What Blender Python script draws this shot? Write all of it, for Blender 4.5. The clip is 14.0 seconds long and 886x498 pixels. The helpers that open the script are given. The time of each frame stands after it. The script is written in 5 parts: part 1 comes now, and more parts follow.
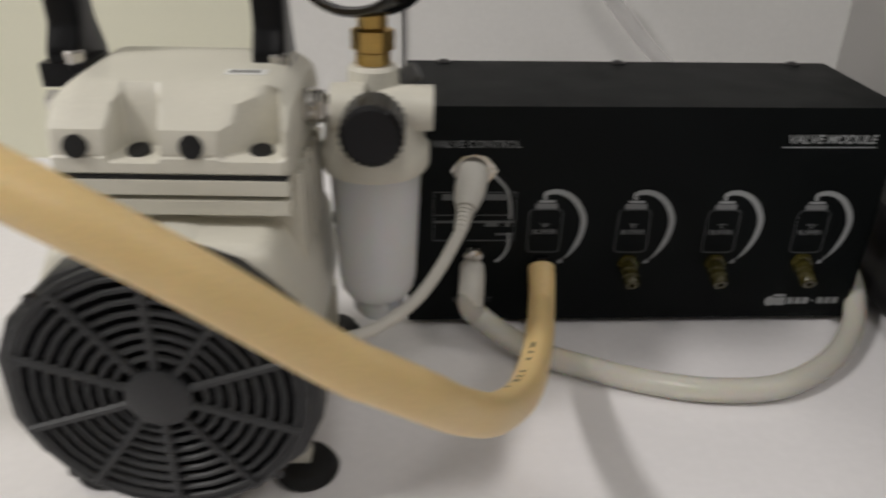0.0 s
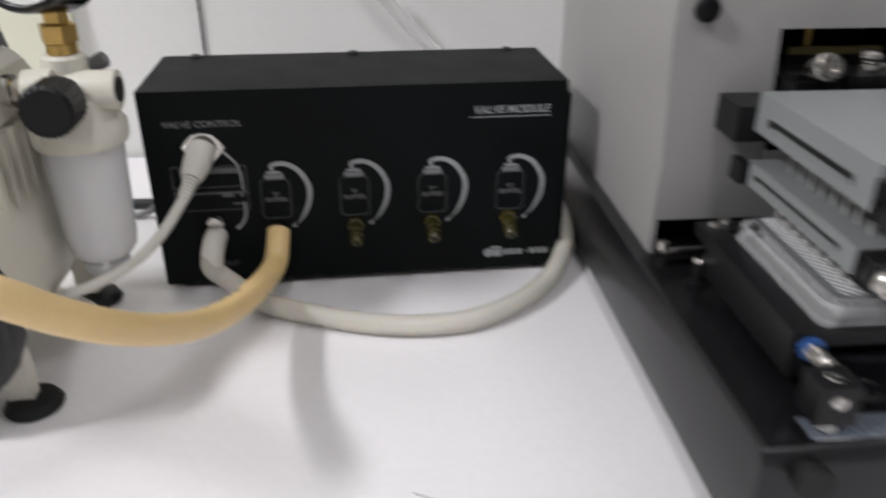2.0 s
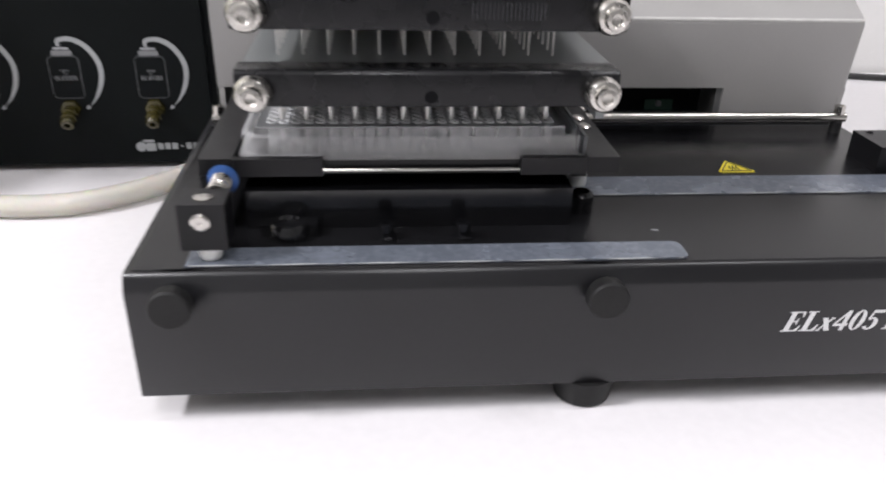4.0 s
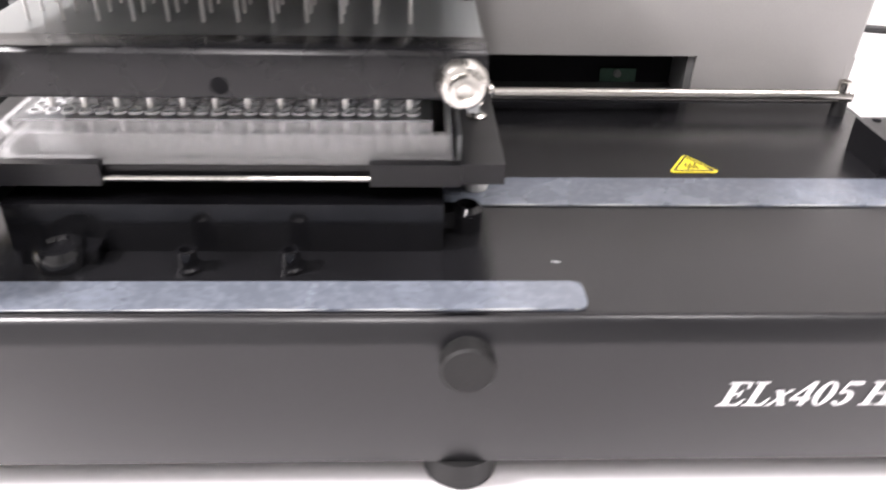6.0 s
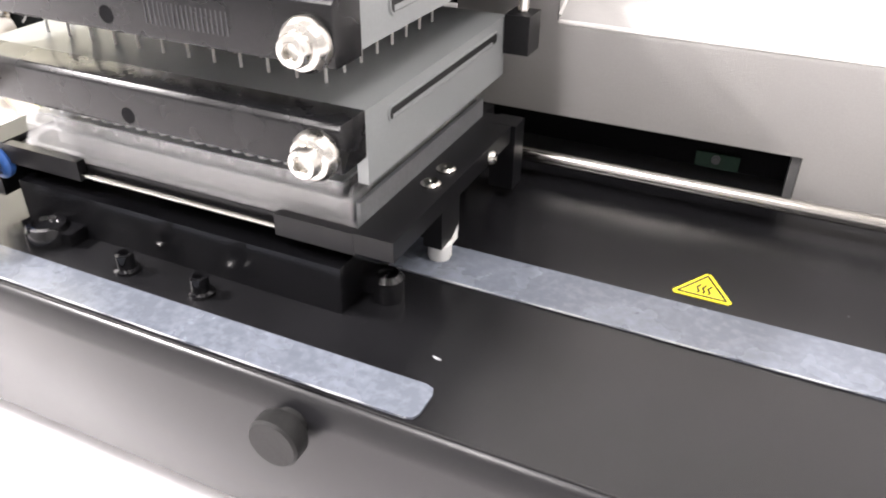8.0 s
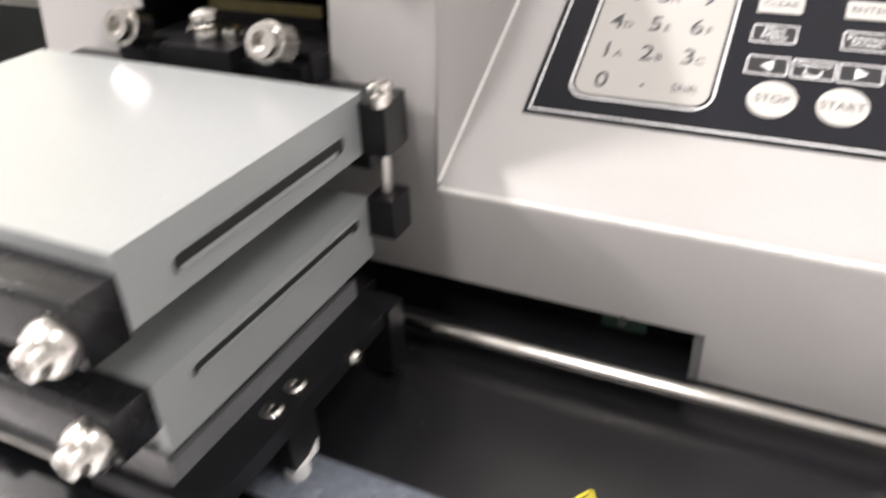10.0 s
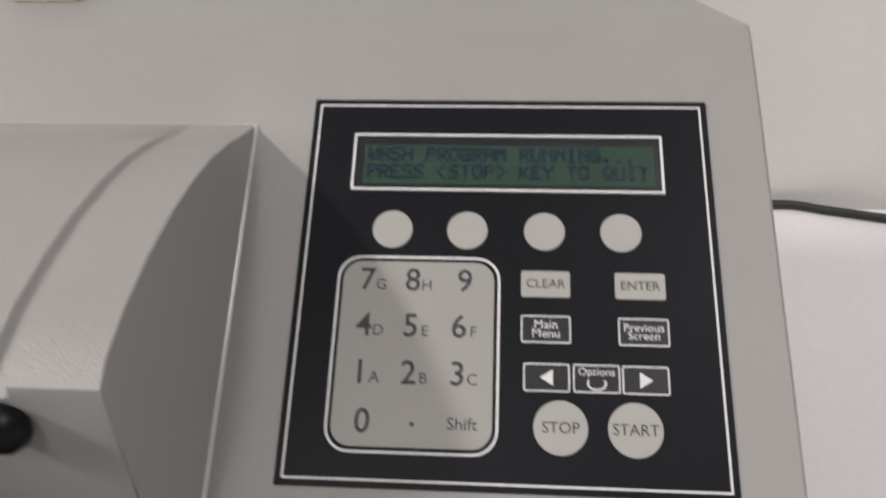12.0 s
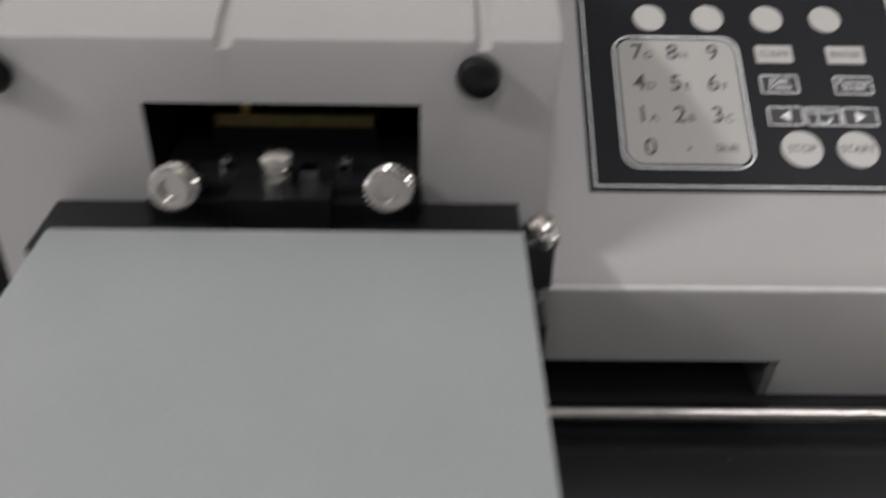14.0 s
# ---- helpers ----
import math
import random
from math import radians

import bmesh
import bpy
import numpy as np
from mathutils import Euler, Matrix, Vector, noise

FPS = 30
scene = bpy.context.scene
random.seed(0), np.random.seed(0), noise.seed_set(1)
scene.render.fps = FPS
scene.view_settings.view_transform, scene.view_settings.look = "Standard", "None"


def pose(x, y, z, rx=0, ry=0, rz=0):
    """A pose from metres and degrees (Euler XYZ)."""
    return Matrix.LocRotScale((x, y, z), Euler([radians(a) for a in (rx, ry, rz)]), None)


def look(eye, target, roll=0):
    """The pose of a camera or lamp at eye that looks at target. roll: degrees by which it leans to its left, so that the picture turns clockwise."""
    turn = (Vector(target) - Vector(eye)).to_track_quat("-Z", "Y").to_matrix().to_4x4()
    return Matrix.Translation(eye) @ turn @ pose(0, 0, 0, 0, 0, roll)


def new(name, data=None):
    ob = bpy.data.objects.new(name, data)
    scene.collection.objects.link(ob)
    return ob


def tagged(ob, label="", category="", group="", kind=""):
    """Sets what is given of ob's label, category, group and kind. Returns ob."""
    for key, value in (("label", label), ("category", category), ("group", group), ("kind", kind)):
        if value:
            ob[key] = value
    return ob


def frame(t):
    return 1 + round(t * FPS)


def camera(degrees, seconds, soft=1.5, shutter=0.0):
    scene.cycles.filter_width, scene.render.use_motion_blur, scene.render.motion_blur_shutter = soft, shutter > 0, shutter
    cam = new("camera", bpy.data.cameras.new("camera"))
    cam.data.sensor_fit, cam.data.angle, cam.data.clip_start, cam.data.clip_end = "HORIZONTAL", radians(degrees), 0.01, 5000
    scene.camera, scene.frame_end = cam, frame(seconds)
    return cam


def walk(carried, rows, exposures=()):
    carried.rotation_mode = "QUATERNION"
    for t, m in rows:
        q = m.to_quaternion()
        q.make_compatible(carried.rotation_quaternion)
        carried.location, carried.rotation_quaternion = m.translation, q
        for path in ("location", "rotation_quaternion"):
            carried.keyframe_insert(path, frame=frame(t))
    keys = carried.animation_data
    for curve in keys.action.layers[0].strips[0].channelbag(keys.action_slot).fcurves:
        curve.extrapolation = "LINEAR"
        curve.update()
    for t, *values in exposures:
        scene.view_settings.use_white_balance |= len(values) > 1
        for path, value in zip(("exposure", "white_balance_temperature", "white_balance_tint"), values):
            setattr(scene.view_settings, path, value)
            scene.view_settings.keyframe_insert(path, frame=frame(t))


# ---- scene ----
cam = camera(59.46, 14.0, soft=2.0, shutter=0.7)
PATH = [
    (0, (-0.3607, -0.1771, 0.2489), (-0.3554, 0.0877, 0.1080), 1.30),
    (0.5, (-0.3030, -0.1703, 0.2522), (-0.3002, 0.0936, 0.1096), 0.20),
    (1, (-0.2714, -0.1739, 0.2595), (-0.2715, 0.0886, 0.1141), 0.00),
    (1.5, (-0.2519, -0.2008, 0.2568), (-0.2484, 0.0657, 0.1191), -0.90),
    (2, (-0.2341, -0.2528, 0.2541), (-0.2104, 0.0131, 0.1172), 0.30),
    (2.5, (-0.1895, -0.2998, 0.2385), (-0.1499, -0.0321, 0.1091), 1.60),
    (3, (-0.1024, -0.3110, 0.2188), (-0.0687, -0.0415, 0.0914), 1.80),
    (3.2, (-0.0731, -0.3107, 0.2128), (-0.0486, -0.0412, 0.0833), 1.50),
    (5.3, (0.0069, -0.2140, 0.1749), (0.0363, 0.0442, 0.0251), 1.80),
    (5.5, (0.0114, -0.2119, 0.1759), (0.0409, 0.0452, 0.0243), 1.80),
    (6, (0.0525, -0.2068, 0.1823), (0.0632, 0.0476, 0.0237), 1.30),
    (6.5, (0.0931, -0.1925, 0.1920), (0.0694, 0.0590, 0.0302), 1.10),
    (7, (0.1274, -0.1729, 0.1916), (0.0663, 0.0702, 0.0269), 2.00),
    (7.2, (0.1400, -0.1699, 0.1923), (0.0623, 0.0726, 0.0336), 1.90),
    (9.3, (0.1690, -0.1342, 0.2049), (0.0541, 0.0911, 0.0429), 0.11),
    (9.5, (0.1723, -0.1247, 0.2115), (0.0573, 0.1023, 0.0528), 0.01),
    (10, (0.1832, -0.0987, 0.2325), (0.0687, 0.1306, 0.0768), -2.43),
    (10.5, (0.1941, -0.0615, 0.2615), (0.0901, 0.1628, 0.0912), -5.65),
    (11, (0.1838, -0.0174, 0.2911), (0.1230, 0.2081, 0.1029), -5.53),
    (11.5, (0.1713, 0.0099, 0.2996), (0.1386, 0.2418, 0.1120), -3.16),
    (12, (0.1554, 0.0183, 0.3130), (0.1365, 0.2494, 0.1227), -1.88),
    (12.5, (0.1346, 0.0083, 0.3312), (0.1263, 0.2403, 0.1411), -0.61),
    (13, (0.1177, -0.0175, 0.3270), (0.1172, 0.2128, 0.1348), 0.25),
    (13.5, (0.0809, -0.0480, 0.3079), (0.0905, 0.1835, 0.1174), 1.71),
    (14, (0.0463, -0.0879, 0.2820), (0.0487, 0.1493, 0.0983), 0.85),
]
EXPOSURES = [(0.0, -1.02, 6500, 10), (0.5, -0.76, 6450, 10), (1.0, -0.48, 6450, 10), (1.5, -0.43, 6250, 11), (2.5, -0.53, 6050, 12), (3.2, -0.45, 6000, 12), (5.3, 1.21, 6350, 17), (6.0, 1.31, 6350, 17), (7.0, 1.68, 6400, 16), (7.2, 1.68, 6400, 16), (9.3, 1.47, 6500, 14),
             (10.0, 1.13, 6500, 14), (10.5, 0.68, 6500, 13), (11.0, 0.20, 6500, 13), (11.5, -0.24, 6450, 13), (12.0, -0.36, 6450, 13), (12.5, -0.39, 6400, 13), (13.0, -0.46, 6400, 13), (13.6, -0.65, 6350, 13), (14.0, -0.30, 6250, 13)]
walk(cam, [(t, look(eye, target, roll)) for t, eye, target, roll in PATH], EXPOSURES)

# ---- light ----
world = bpy.data.worlds.new("room_light")
scene.world = world
world.use_nodes = True
world.node_tree.nodes["Background"].inputs[0].default_value = (1.0, 0.97, 0.93, 1)
world.node_tree.nodes["Background"].inputs[1].default_value = 0.02


def ceiling_lamp(x, y, z, sx, sy, watts, turn=0):
    data = bpy.data.lights.new("ceiling_light", "AREA")
    data.shape, data.size, data.size_y, data.energy = "RECTANGLE", sx, sy, watts
    data.color = (1.0, 0.965, 0.93)
    ob = new("ceiling_light", data)
    ob.matrix_world = pose(x, y, z, 0, 0, turn)
    return ob


ceiling_lamp(-0.25, -1.50, 2.38, 0.35, 1.25, 26)
ceiling_lamp(1.35, -0.22, 2.38, 0.90, 0.30, 18)
ceiling_lamp(-2.45, -0.70, 2.38, 0.30, 0.6, 132)


# ---- materials ----
def material(name, color, rough=0.5, metal=0.0, vary=0.06, scale=60.0, fine=900.0, bump=0.0, bump_scale=1500.0, coat=0.0,
             transmission=0.0, ior=1.5, alpha=1.0, sss=0.0, spec=0.5, vrough=0.1):
    m = bpy.data.materials.new(name)
    m.use_nodes = True
    nt = m.node_tree
    b = nt.nodes["Principled BSDF"]
    b.inputs["Roughness"].default_value = rough
    b.inputs["Metallic"].default_value = metal
    b.inputs["IOR"].default_value = ior
    b.inputs["Alpha"].default_value = alpha
    b.inputs["Coat Weight"].default_value = coat
    b.inputs["Transmission Weight"].default_value = transmission
    b.inputs["Specular IOR Level"].default_value = spec
    b.inputs["Subsurface Weight"].default_value = sss
    b.inputs["Subsurface Radius"].default_value = (0.006, 0.004, 0.002)
    tc = nt.nodes.new("ShaderNodeTexCoord")
    big = nt.nodes.new("ShaderNodeTexNoise")
    big.inputs["Scale"].default_value, big.inputs["Detail"].default_value = scale, 4
    small = nt.nodes.new("ShaderNodeTexNoise")
    small.inputs["Scale"].default_value, small.inputs["Detail"].default_value = fine, 2
    nt.links.new(tc.outputs["Object"], big.inputs["Vector"])
    nt.links.new(tc.outputs["Object"], small.inputs["Vector"])
    add = nt.nodes.new("ShaderNodeMath")
    add.operation = "ADD"
    nt.links.new(big.outputs["Fac"], add.inputs[0])
    nt.links.new(small.outputs["Fac"], add.inputs[1])
    ramp = nt.nodes.new("ShaderNodeValToRGB")
    ramp.color_ramp.elements[0].position, ramp.color_ramp.elements[1].position = 0.6, 1.4
    ramp.color_ramp.elements[1].position = 1.0
    half = nt.nodes.new("ShaderNodeMath")
    half.operation = "MULTIPLY"
    half.inputs[1].default_value = 0.7
    nt.links.new(add.outputs[0], half.inputs[0])
    lo = [max(0.0, c * (1 - vary)) for c in color]
    hi = [min(1.0, c * (1 + vary)) for c in color]
    ramp.color_ramp.elements[0].color = (*lo, 1)
    ramp.color_ramp.elements[1].color = (*hi, 1)
    nt.links.new(half.outputs[0], ramp.inputs[0])
    nt.links.new(ramp.outputs[0], b.inputs["Base Color"])
    if vrough:
        mr = nt.nodes.new("ShaderNodeMapRange")
        mr.inputs["To Min"].default_value = max(0.02, rough * (1 - vrough * 2))
        mr.inputs["To Max"].default_value = min(1, rough * (1 + vrough * 2))
        nt.links.new(big.outputs["Fac"], mr.inputs["Value"])
        nt.links.new(mr.outputs[0], b.inputs["Roughness"])
    if bump:
        bn = nt.nodes.new("ShaderNodeTexNoise")
        bn.inputs["Scale"].default_value, bn.inputs["Detail"].default_value = bump_scale, 3
        nt.links.new(tc.outputs["Object"], bn.inputs["Vector"])
        bp = nt.nodes.new("ShaderNodeBump")
        bp.inputs["Strength"].default_value, bp.inputs["Distance"].default_value = bump, 0.0006
        nt.links.new(bn.outputs["Fac"], bp.inputs["Height"])
        nt.links.new(bp.outputs["Normal"], b.inputs["Normal"])
    return m


M = dict(
    bench=material("white_laminate", (0.80, 0.78, 0.79), 0.36, vary=0.025, scale=9, fine=200, bump=0.05, bump_scale=400),
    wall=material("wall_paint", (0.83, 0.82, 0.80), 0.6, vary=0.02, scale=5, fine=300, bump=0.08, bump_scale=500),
    # Grey for walls out of view, set dark to hold down bounced light
    unseenwall=material("unseen_wall_grey", (0.38, 0.38, 0.375), 0.7, vary=0.05, scale=3),
    cream=material("cream_paint", (0.80, 0.79, 0.64), 0.55, vary=0.02, scale=8),
    # Unseen ceiling and floor, toned for the light they bounce
    ceiling=material("unseen_ceiling_white", (0.66, 0.66, 0.64), 0.8, vary=0.03, scale=4),
    floor=material("unseen_floor_grey", (0.16, 0.16, 0.17), 0.5, vary=0.1, scale=6),
    black_steel=material("black_powder_coat", (0.0042, 0.0055, 0.0058), 0.5, vary=0.15, scale=40, bump=0.2, bump_scale=2600, spec=0.10),
    base_black=material("black_satin_paint", (0.0095, 0.0095, 0.0108), 0.31, spec=0.44, vary=0.12, scale=25, bump=0.06, bump_scale=2200),
    deck=material("black_deck", (0.008, 0.008, 0.009), 0.25, spec=0.38, vary=0.2, scale=30, bump=0.05, bump_scale=2500),
    anod=material("black_anodised", (0.007, 0.007, 0.008), 0.34, spec=0.27, vary=0.15, scale=120, bump=0.06, bump_scale=3000),
    bar=material("black_anodised_bar", (0.008, 0.008, 0.009), 0.27, spec=0.30, vary=0.2, scale=90, bump=0.05, bump_scale=3000),
    # Lighter, glossier grey that paints the highlight along housing edges
    edge=material("edge_highlight_paint", (0.60, 0.59, 0.57), 0.22, vary=0.12, scale=120, fine=900),
    gloss=material("glossy_black_plastic", (0.006, 0.006, 0.007), 0.14, vary=0.2, scale=80, vrough=0.25),
    knobblack=material("smooth_black_plastic", (0.005, 0.005, 0.006), 0.3, spec=0.22, vary=0.2, scale=80),
    rubber=material("black_rubber", (0.012, 0.012, 0.012), 0.55, spec=0.28, vary=0.2, scale=90, bump=0.15),
    pumpblack=material("black_moulded_plastic", (0.02, 0.021, 0.023), 0.5, vary=0.2, scale=90, bump=0.2, bump_scale=1200),
    housing=material("textured_grey_paint", (0.325, 0.317, 0.307), 0.33, vary=0.04, scale=18, fine=1600, bump=0.35, bump_scale=2400),
    manifold=material("grey_anodised_block", (0.250, 0.264, 0.264), 0.33, metal=0.12, vary=0.05, scale=20, fine=1200, bump=0.06, bump_scale=2600),
    chrome=material("bright_steel", (0.54, 0.52, 0.49), 0.18, metal=1.0, vary=0.06, scale=200, vrough=0.3),
    brass=material("brass", (0.62, 0.42, 0.14), 0.3, metal=1.0, vary=0.12, scale=150),
    amberfit=material("amber_plastic", (0.062, 0.052, 0.010), 0.2, vary=0.15, scale=150, transmission=0.3),
    pump=material("ivory_enamel", (0.67, 0.645, 0.56), 0.36, vary=0.04, scale=25, fine=700, bump=0.2, bump_scale=700),
    bowl=material("frosted_bowl", (0.90, 0.91, 0.93), 0.25, vary=0.02, scale=30, transmission=0.35, sss=0.2),
    bowl_in=material("filter_element", (0.86, 0.86, 0.86), 0.7, vary=0.03, scale=60),
    latex=material("amber_rubber_tube", (0.80, 0.585, 0.28), 0.4, vary=0.05, scale=40, bump=0.08, bump_scale=300, sss=0.25),
    silicone=material("clear_silicone_tube", (0.90, 0.875, 0.79), 0.2, vary=0.04, scale=14, transmission=0.5, sss=0.3),
    vinyl=material("clear_vinyl_tube", (0.9, 0.89, 0.88), 0.08, vary=0.02, scale=40, transmission=0.5, ior=1.35),
    cable=material("ivory_cable", (0.62, 0.60, 0.55), 0.45, vary=0.04, scale=60),
    blackcable=material("black_cable", (0.02, 0.02, 0.02), 0.45, vary=0.1, scale=60),
    clear=material("clear_polystyrene", (0.96, 0.97, 0.98), 0.05, vary=0.01, scale=60, transmission=0.96, ior=1.32),
    smoky=material("frosted_clear_plastic", (0.30, 0.31, 0.32), 0.3, vary=0.15, scale=90, transmission=0.55, ior=1.35),
    well=material("clear_well_polystyrene", (0.93, 0.94, 0.95), 0.12, vary=0.02, scale=200, ior=1.38, alpha=0.26),
    rimclear=material("bright_rim_polystyrene", (0.93, 0.93, 0.94), 0.12, vary=0.03, scale=200, ior=1.5, alpha=0.7),
    milky=material("milky_polystyrene", (0.90, 0.90, 0.91), 0.16, vary=0.04, scale=160, ior=1.4, alpha=0.19),
    screw=material("satin_bright_steel", (0.56, 0.54, 0.505), 0.27, metal=1.0, vary=0.06, scale=200, vrough=0.2),
    needle=material("needle_steel", (0.82, 0.81, 0.79), 0.5, metal=0.85, vary=0.06, scale=300),
    tape=material("translucent_tape", (0.135, 0.151, 0.182), 0.26, vary=0.24, scale=48, fine=420, bump=0.15, bump_scale=500, vrough=0.3),
    white=material("white_nylon", (0.8, 0.8, 0.78), 0.45, vary=0.03, scale=90),
    blue=material("blue_plastic", (0.03, 0.10, 0.32), 0.4, vary=0.1, scale=90),
    panel=material("keypad_overlay", (0.0075, 0.0078, 0.0108), 0.42, spec=0.14, vary=0.05, scale=30, fine=1500, bump=0.06, bump_scale=2500),
    key=material("keypad_beige", (0.39, 0.381, 0.357), 0.4, vary=0.025, scale=30, fine=1500),
    padface=material("number_pad_beige", (0.33, 0.322, 0.302), 0.4, vary=0.025, scale=30, fine=1500),
    keyblack=material("key_black", (0.008, 0.008, 0.01), 0.35, vary=0.1, scale=60),
    ink_white=material("white_print", (0.72, 0.72, 0.72), 0.5, vary=0.03, scale=300),
    ink_grey=material("grey_print", (0.33, 0.34, 0.345), 0.5, vary=0.06, scale=300),
    ink_mid=material("mid_grey_print", (0.20, 0.205, 0.21), 0.5, vary=0.06, scale=300),
    ink_dim=material("dim_print", (0.095, 0.10, 0.105), 0.5, vary=0.06, scale=300),
    ink_dark=material("dark_print", (0.035, 0.035, 0.04), 0.5, vary=0.05, scale=300),
    yellow=material("yellow_label", (0.85, 0.70, 0.03), 0.35, vary=0.03, scale=90),
    lcd=material("lcd_green", (0.034, 0.068, 0.050), 0.2, vary=0.10, scale=25, fine=700),
    lcd_ink=material("lcd_segment", (0.005, 0.016, 0.048), 0.3, vary=0.05, scale=300),
    dial=material("dial_face", (0.80, 0.79, 0.78), 0.35, vary=0.02, scale=60),
    pcb=material("olive_board", (0.16, 0.125, 0.04), 0.45, vary=0.2, scale=200),
    # Near-black put into recesses, holes and gaps as their shade; the wall joint too
    dark=material("recess_shade_and_joint", (0.006, 0.006, 0.007), 0.7, vary=0.2, scale=40, spec=0.08),
    red=material("red_thread", (0.4, 0.02, 0.05), 0.5, vary=0.1, scale=90),
    pad=material("pale_yellow_pad", (0.75, 0.73, 0.55), 0.6, vary=0.05, scale=90),
    clipgrey=material("grey_clip", (0.12, 0.12, 0.12), 0.45, vary=0.08, scale=90),
)


# ---- mesh helpers ----
def thing(name, label, category, at=(0, 0, 0), group="", turn=0):
    ob = new(name)
    ob.empty_display_size = 0.01
    ob.matrix_world = pose(*at, 0, 0, turn)
    return tagged(ob, label, category, group)


def mesh_of(name, bm, mat, smooth=True):
    bmesh.ops.recalc_face_normals(bm, faces=bm.faces[:])
    me = bpy.data.meshes.new(name)
    bm.to_mesh(me)
    bm.free()
    me.materials.append(mat)
    if smooth:
        me.shade_smooth()
        me.set_sharp_from_angle(angle=radians(35))
    return me


def part(name, bm, mat, parent, label="", m=None, smooth=True):
    """One mesh under a thing or a part; its coordinates are those of the top-level thing."""
    me = bm if isinstance(bm, bpy.types.Mesh) else mesh_of(name, bm, mat, smooth)
    ob = new(name, me)
    ob.parent = parent
    top = parent
    while top.parent:
        top = top.parent
    inner = Matrix.Identity(4)
    up = parent
    while up is not top:
        inner = up.matrix_basis @ inner
        up = up.parent
    ob.matrix_basis = inner.inverted() @ (m if m is not None else Matrix.Identity(4))
    if label:
        tagged(ob, label)
    return ob


def solid(name, bm, mat, label, category, kind="", group="", smooth=True):
    ob = new(name, mesh_of(name, bm, mat, smooth))
    return tagged(ob, label, category, group, kind)


def bevelled(bm, width, segments=2, angle=30):
    if width > 0:
        edges = [e for e in bm.edges if len(e.link_faces) == 2 and e.calc_face_angle(0) > radians(angle)]
        bmesh.ops.bevel(bm, geom=edges, offset=width, segments=segments, profile=0.5, affect="EDGES", clamp_overlap=True)
    return bm


def box(x0, x1, y0, y1, z0, z1, bevel=0.0, segments=2, m=None):
    bm = bmesh.new()
    v = [bm.verts.new(p) for p in ((x0, y0, z0), (x1, y0, z0), (x1, y1, z0), (x0, y1, z0),
                                   (x0, y0, z1), (x1, y0, z1), (x1, y1, z1), (x0, y1, z1))]
    for f in ((3, 2, 1, 0), (4, 5, 6, 7), (0, 1, 5, 4), (1, 2, 6, 5), (2, 3, 7, 6), (3, 0, 4, 7)):
        bm.faces.new([v[i] for i in f])
    bevelled(bm, bevel, segments)
    if m is not None:
        bm.transform(m)
    return bm


def join(*bms):
    out = bms[0]
    for b in bms[1:]:
        me = bpy.data.meshes.new("joined")
        b.to_mesh(me)
        b.free()
        out.from_mesh(me)
        bpy.data.meshes.remove(me)
    return out


def prism(profile, lo, hi, axis="x", bevel=0.0, segments=2):
    """Extrudes a closed profile: (y, z) along x, (x, z) along y, (x, y) along z."""
    bm = bmesh.new()

    def at(p, s):
        return {"x": (s, p[0], p[1]), "y": (p[0], s, p[1]), "z": (p[0], p[1], s)}[axis]

    a = [bm.verts.new(at(p, lo)) for p in profile]
    b = [bm.verts.new(at(p, hi)) for p in profile]
    bm.faces.new(a)
    bm.faces.new(b[::-1])
    n = len(profile)
    for i in range(n):
        bm.faces.new((a[i], a[(i + 1) % n], b[(i + 1) % n], b[i]))
    bmesh.ops.recalc_face_normals(bm, faces=bm.faces[:])
    bevelled(bm, bevel, segments)
    return bm


def lathe(profile, m=None, segments=32):
    """Turns (radius, height) pairs about z, closed at both ends."""
    bm = bmesh.new()
    rings = []
    for r, h in profile:
        if r < 1e-6:
            rings.append([bm.verts.new((0, 0, h))])
        else:
            rings.append([bm.verts.new((r * math.cos(2 * math.pi * i / segments), r * math.sin(2 * math.pi * i / segments), h))
                          for i in range(segments)])
    for a, b in zip(rings, rings[1:]):
        for i in range(segments):
            j = (i + 1) % segments
            if len(a) == 1 and len(b) == 1:
                break
            if len(a) == 1:
                bm.faces.new((a[0], b[i], b[j]))
            elif len(b) == 1:
                bm.faces.new((a[i], a[j], b[0]))
            else:
                bm.faces.new((a[i], a[j], b[j], b[i]))
    for end in (rings[0], rings[-1]):
        if len(end) > 1:
            bm.faces.new(end)
    if m is not None:
        bm.transform(m)
    return bm


def disc(r, h, m, bevel=0.0004, segments=32):
    return lathe([(0, 0), (r, 0), (r, h - bevel), (r - bevel, h), (0, h)], m, segments)


def spline(points, steps=10):
    pts = [Vector(p) for p in points]
    pts = [2 * pts[0] - pts[1], *pts, 2 * pts[-1] - pts[-2]]
    out = []
    for i in range(1, len(pts) - 2):
        p0, p1, p2, p3 = pts[i - 1:i + 3]
        for k in range(steps):
            t = k / steps
            out.append(0.5 * ((2 * p1) + (p2 - p0) * t + (2 * p0 - 5 * p1 + 4 * p2 - p3) * t * t + (3 * p1 - p0 - 3 * p2 + p3) * t ** 3))
    out.append(pts[-2])
    return out


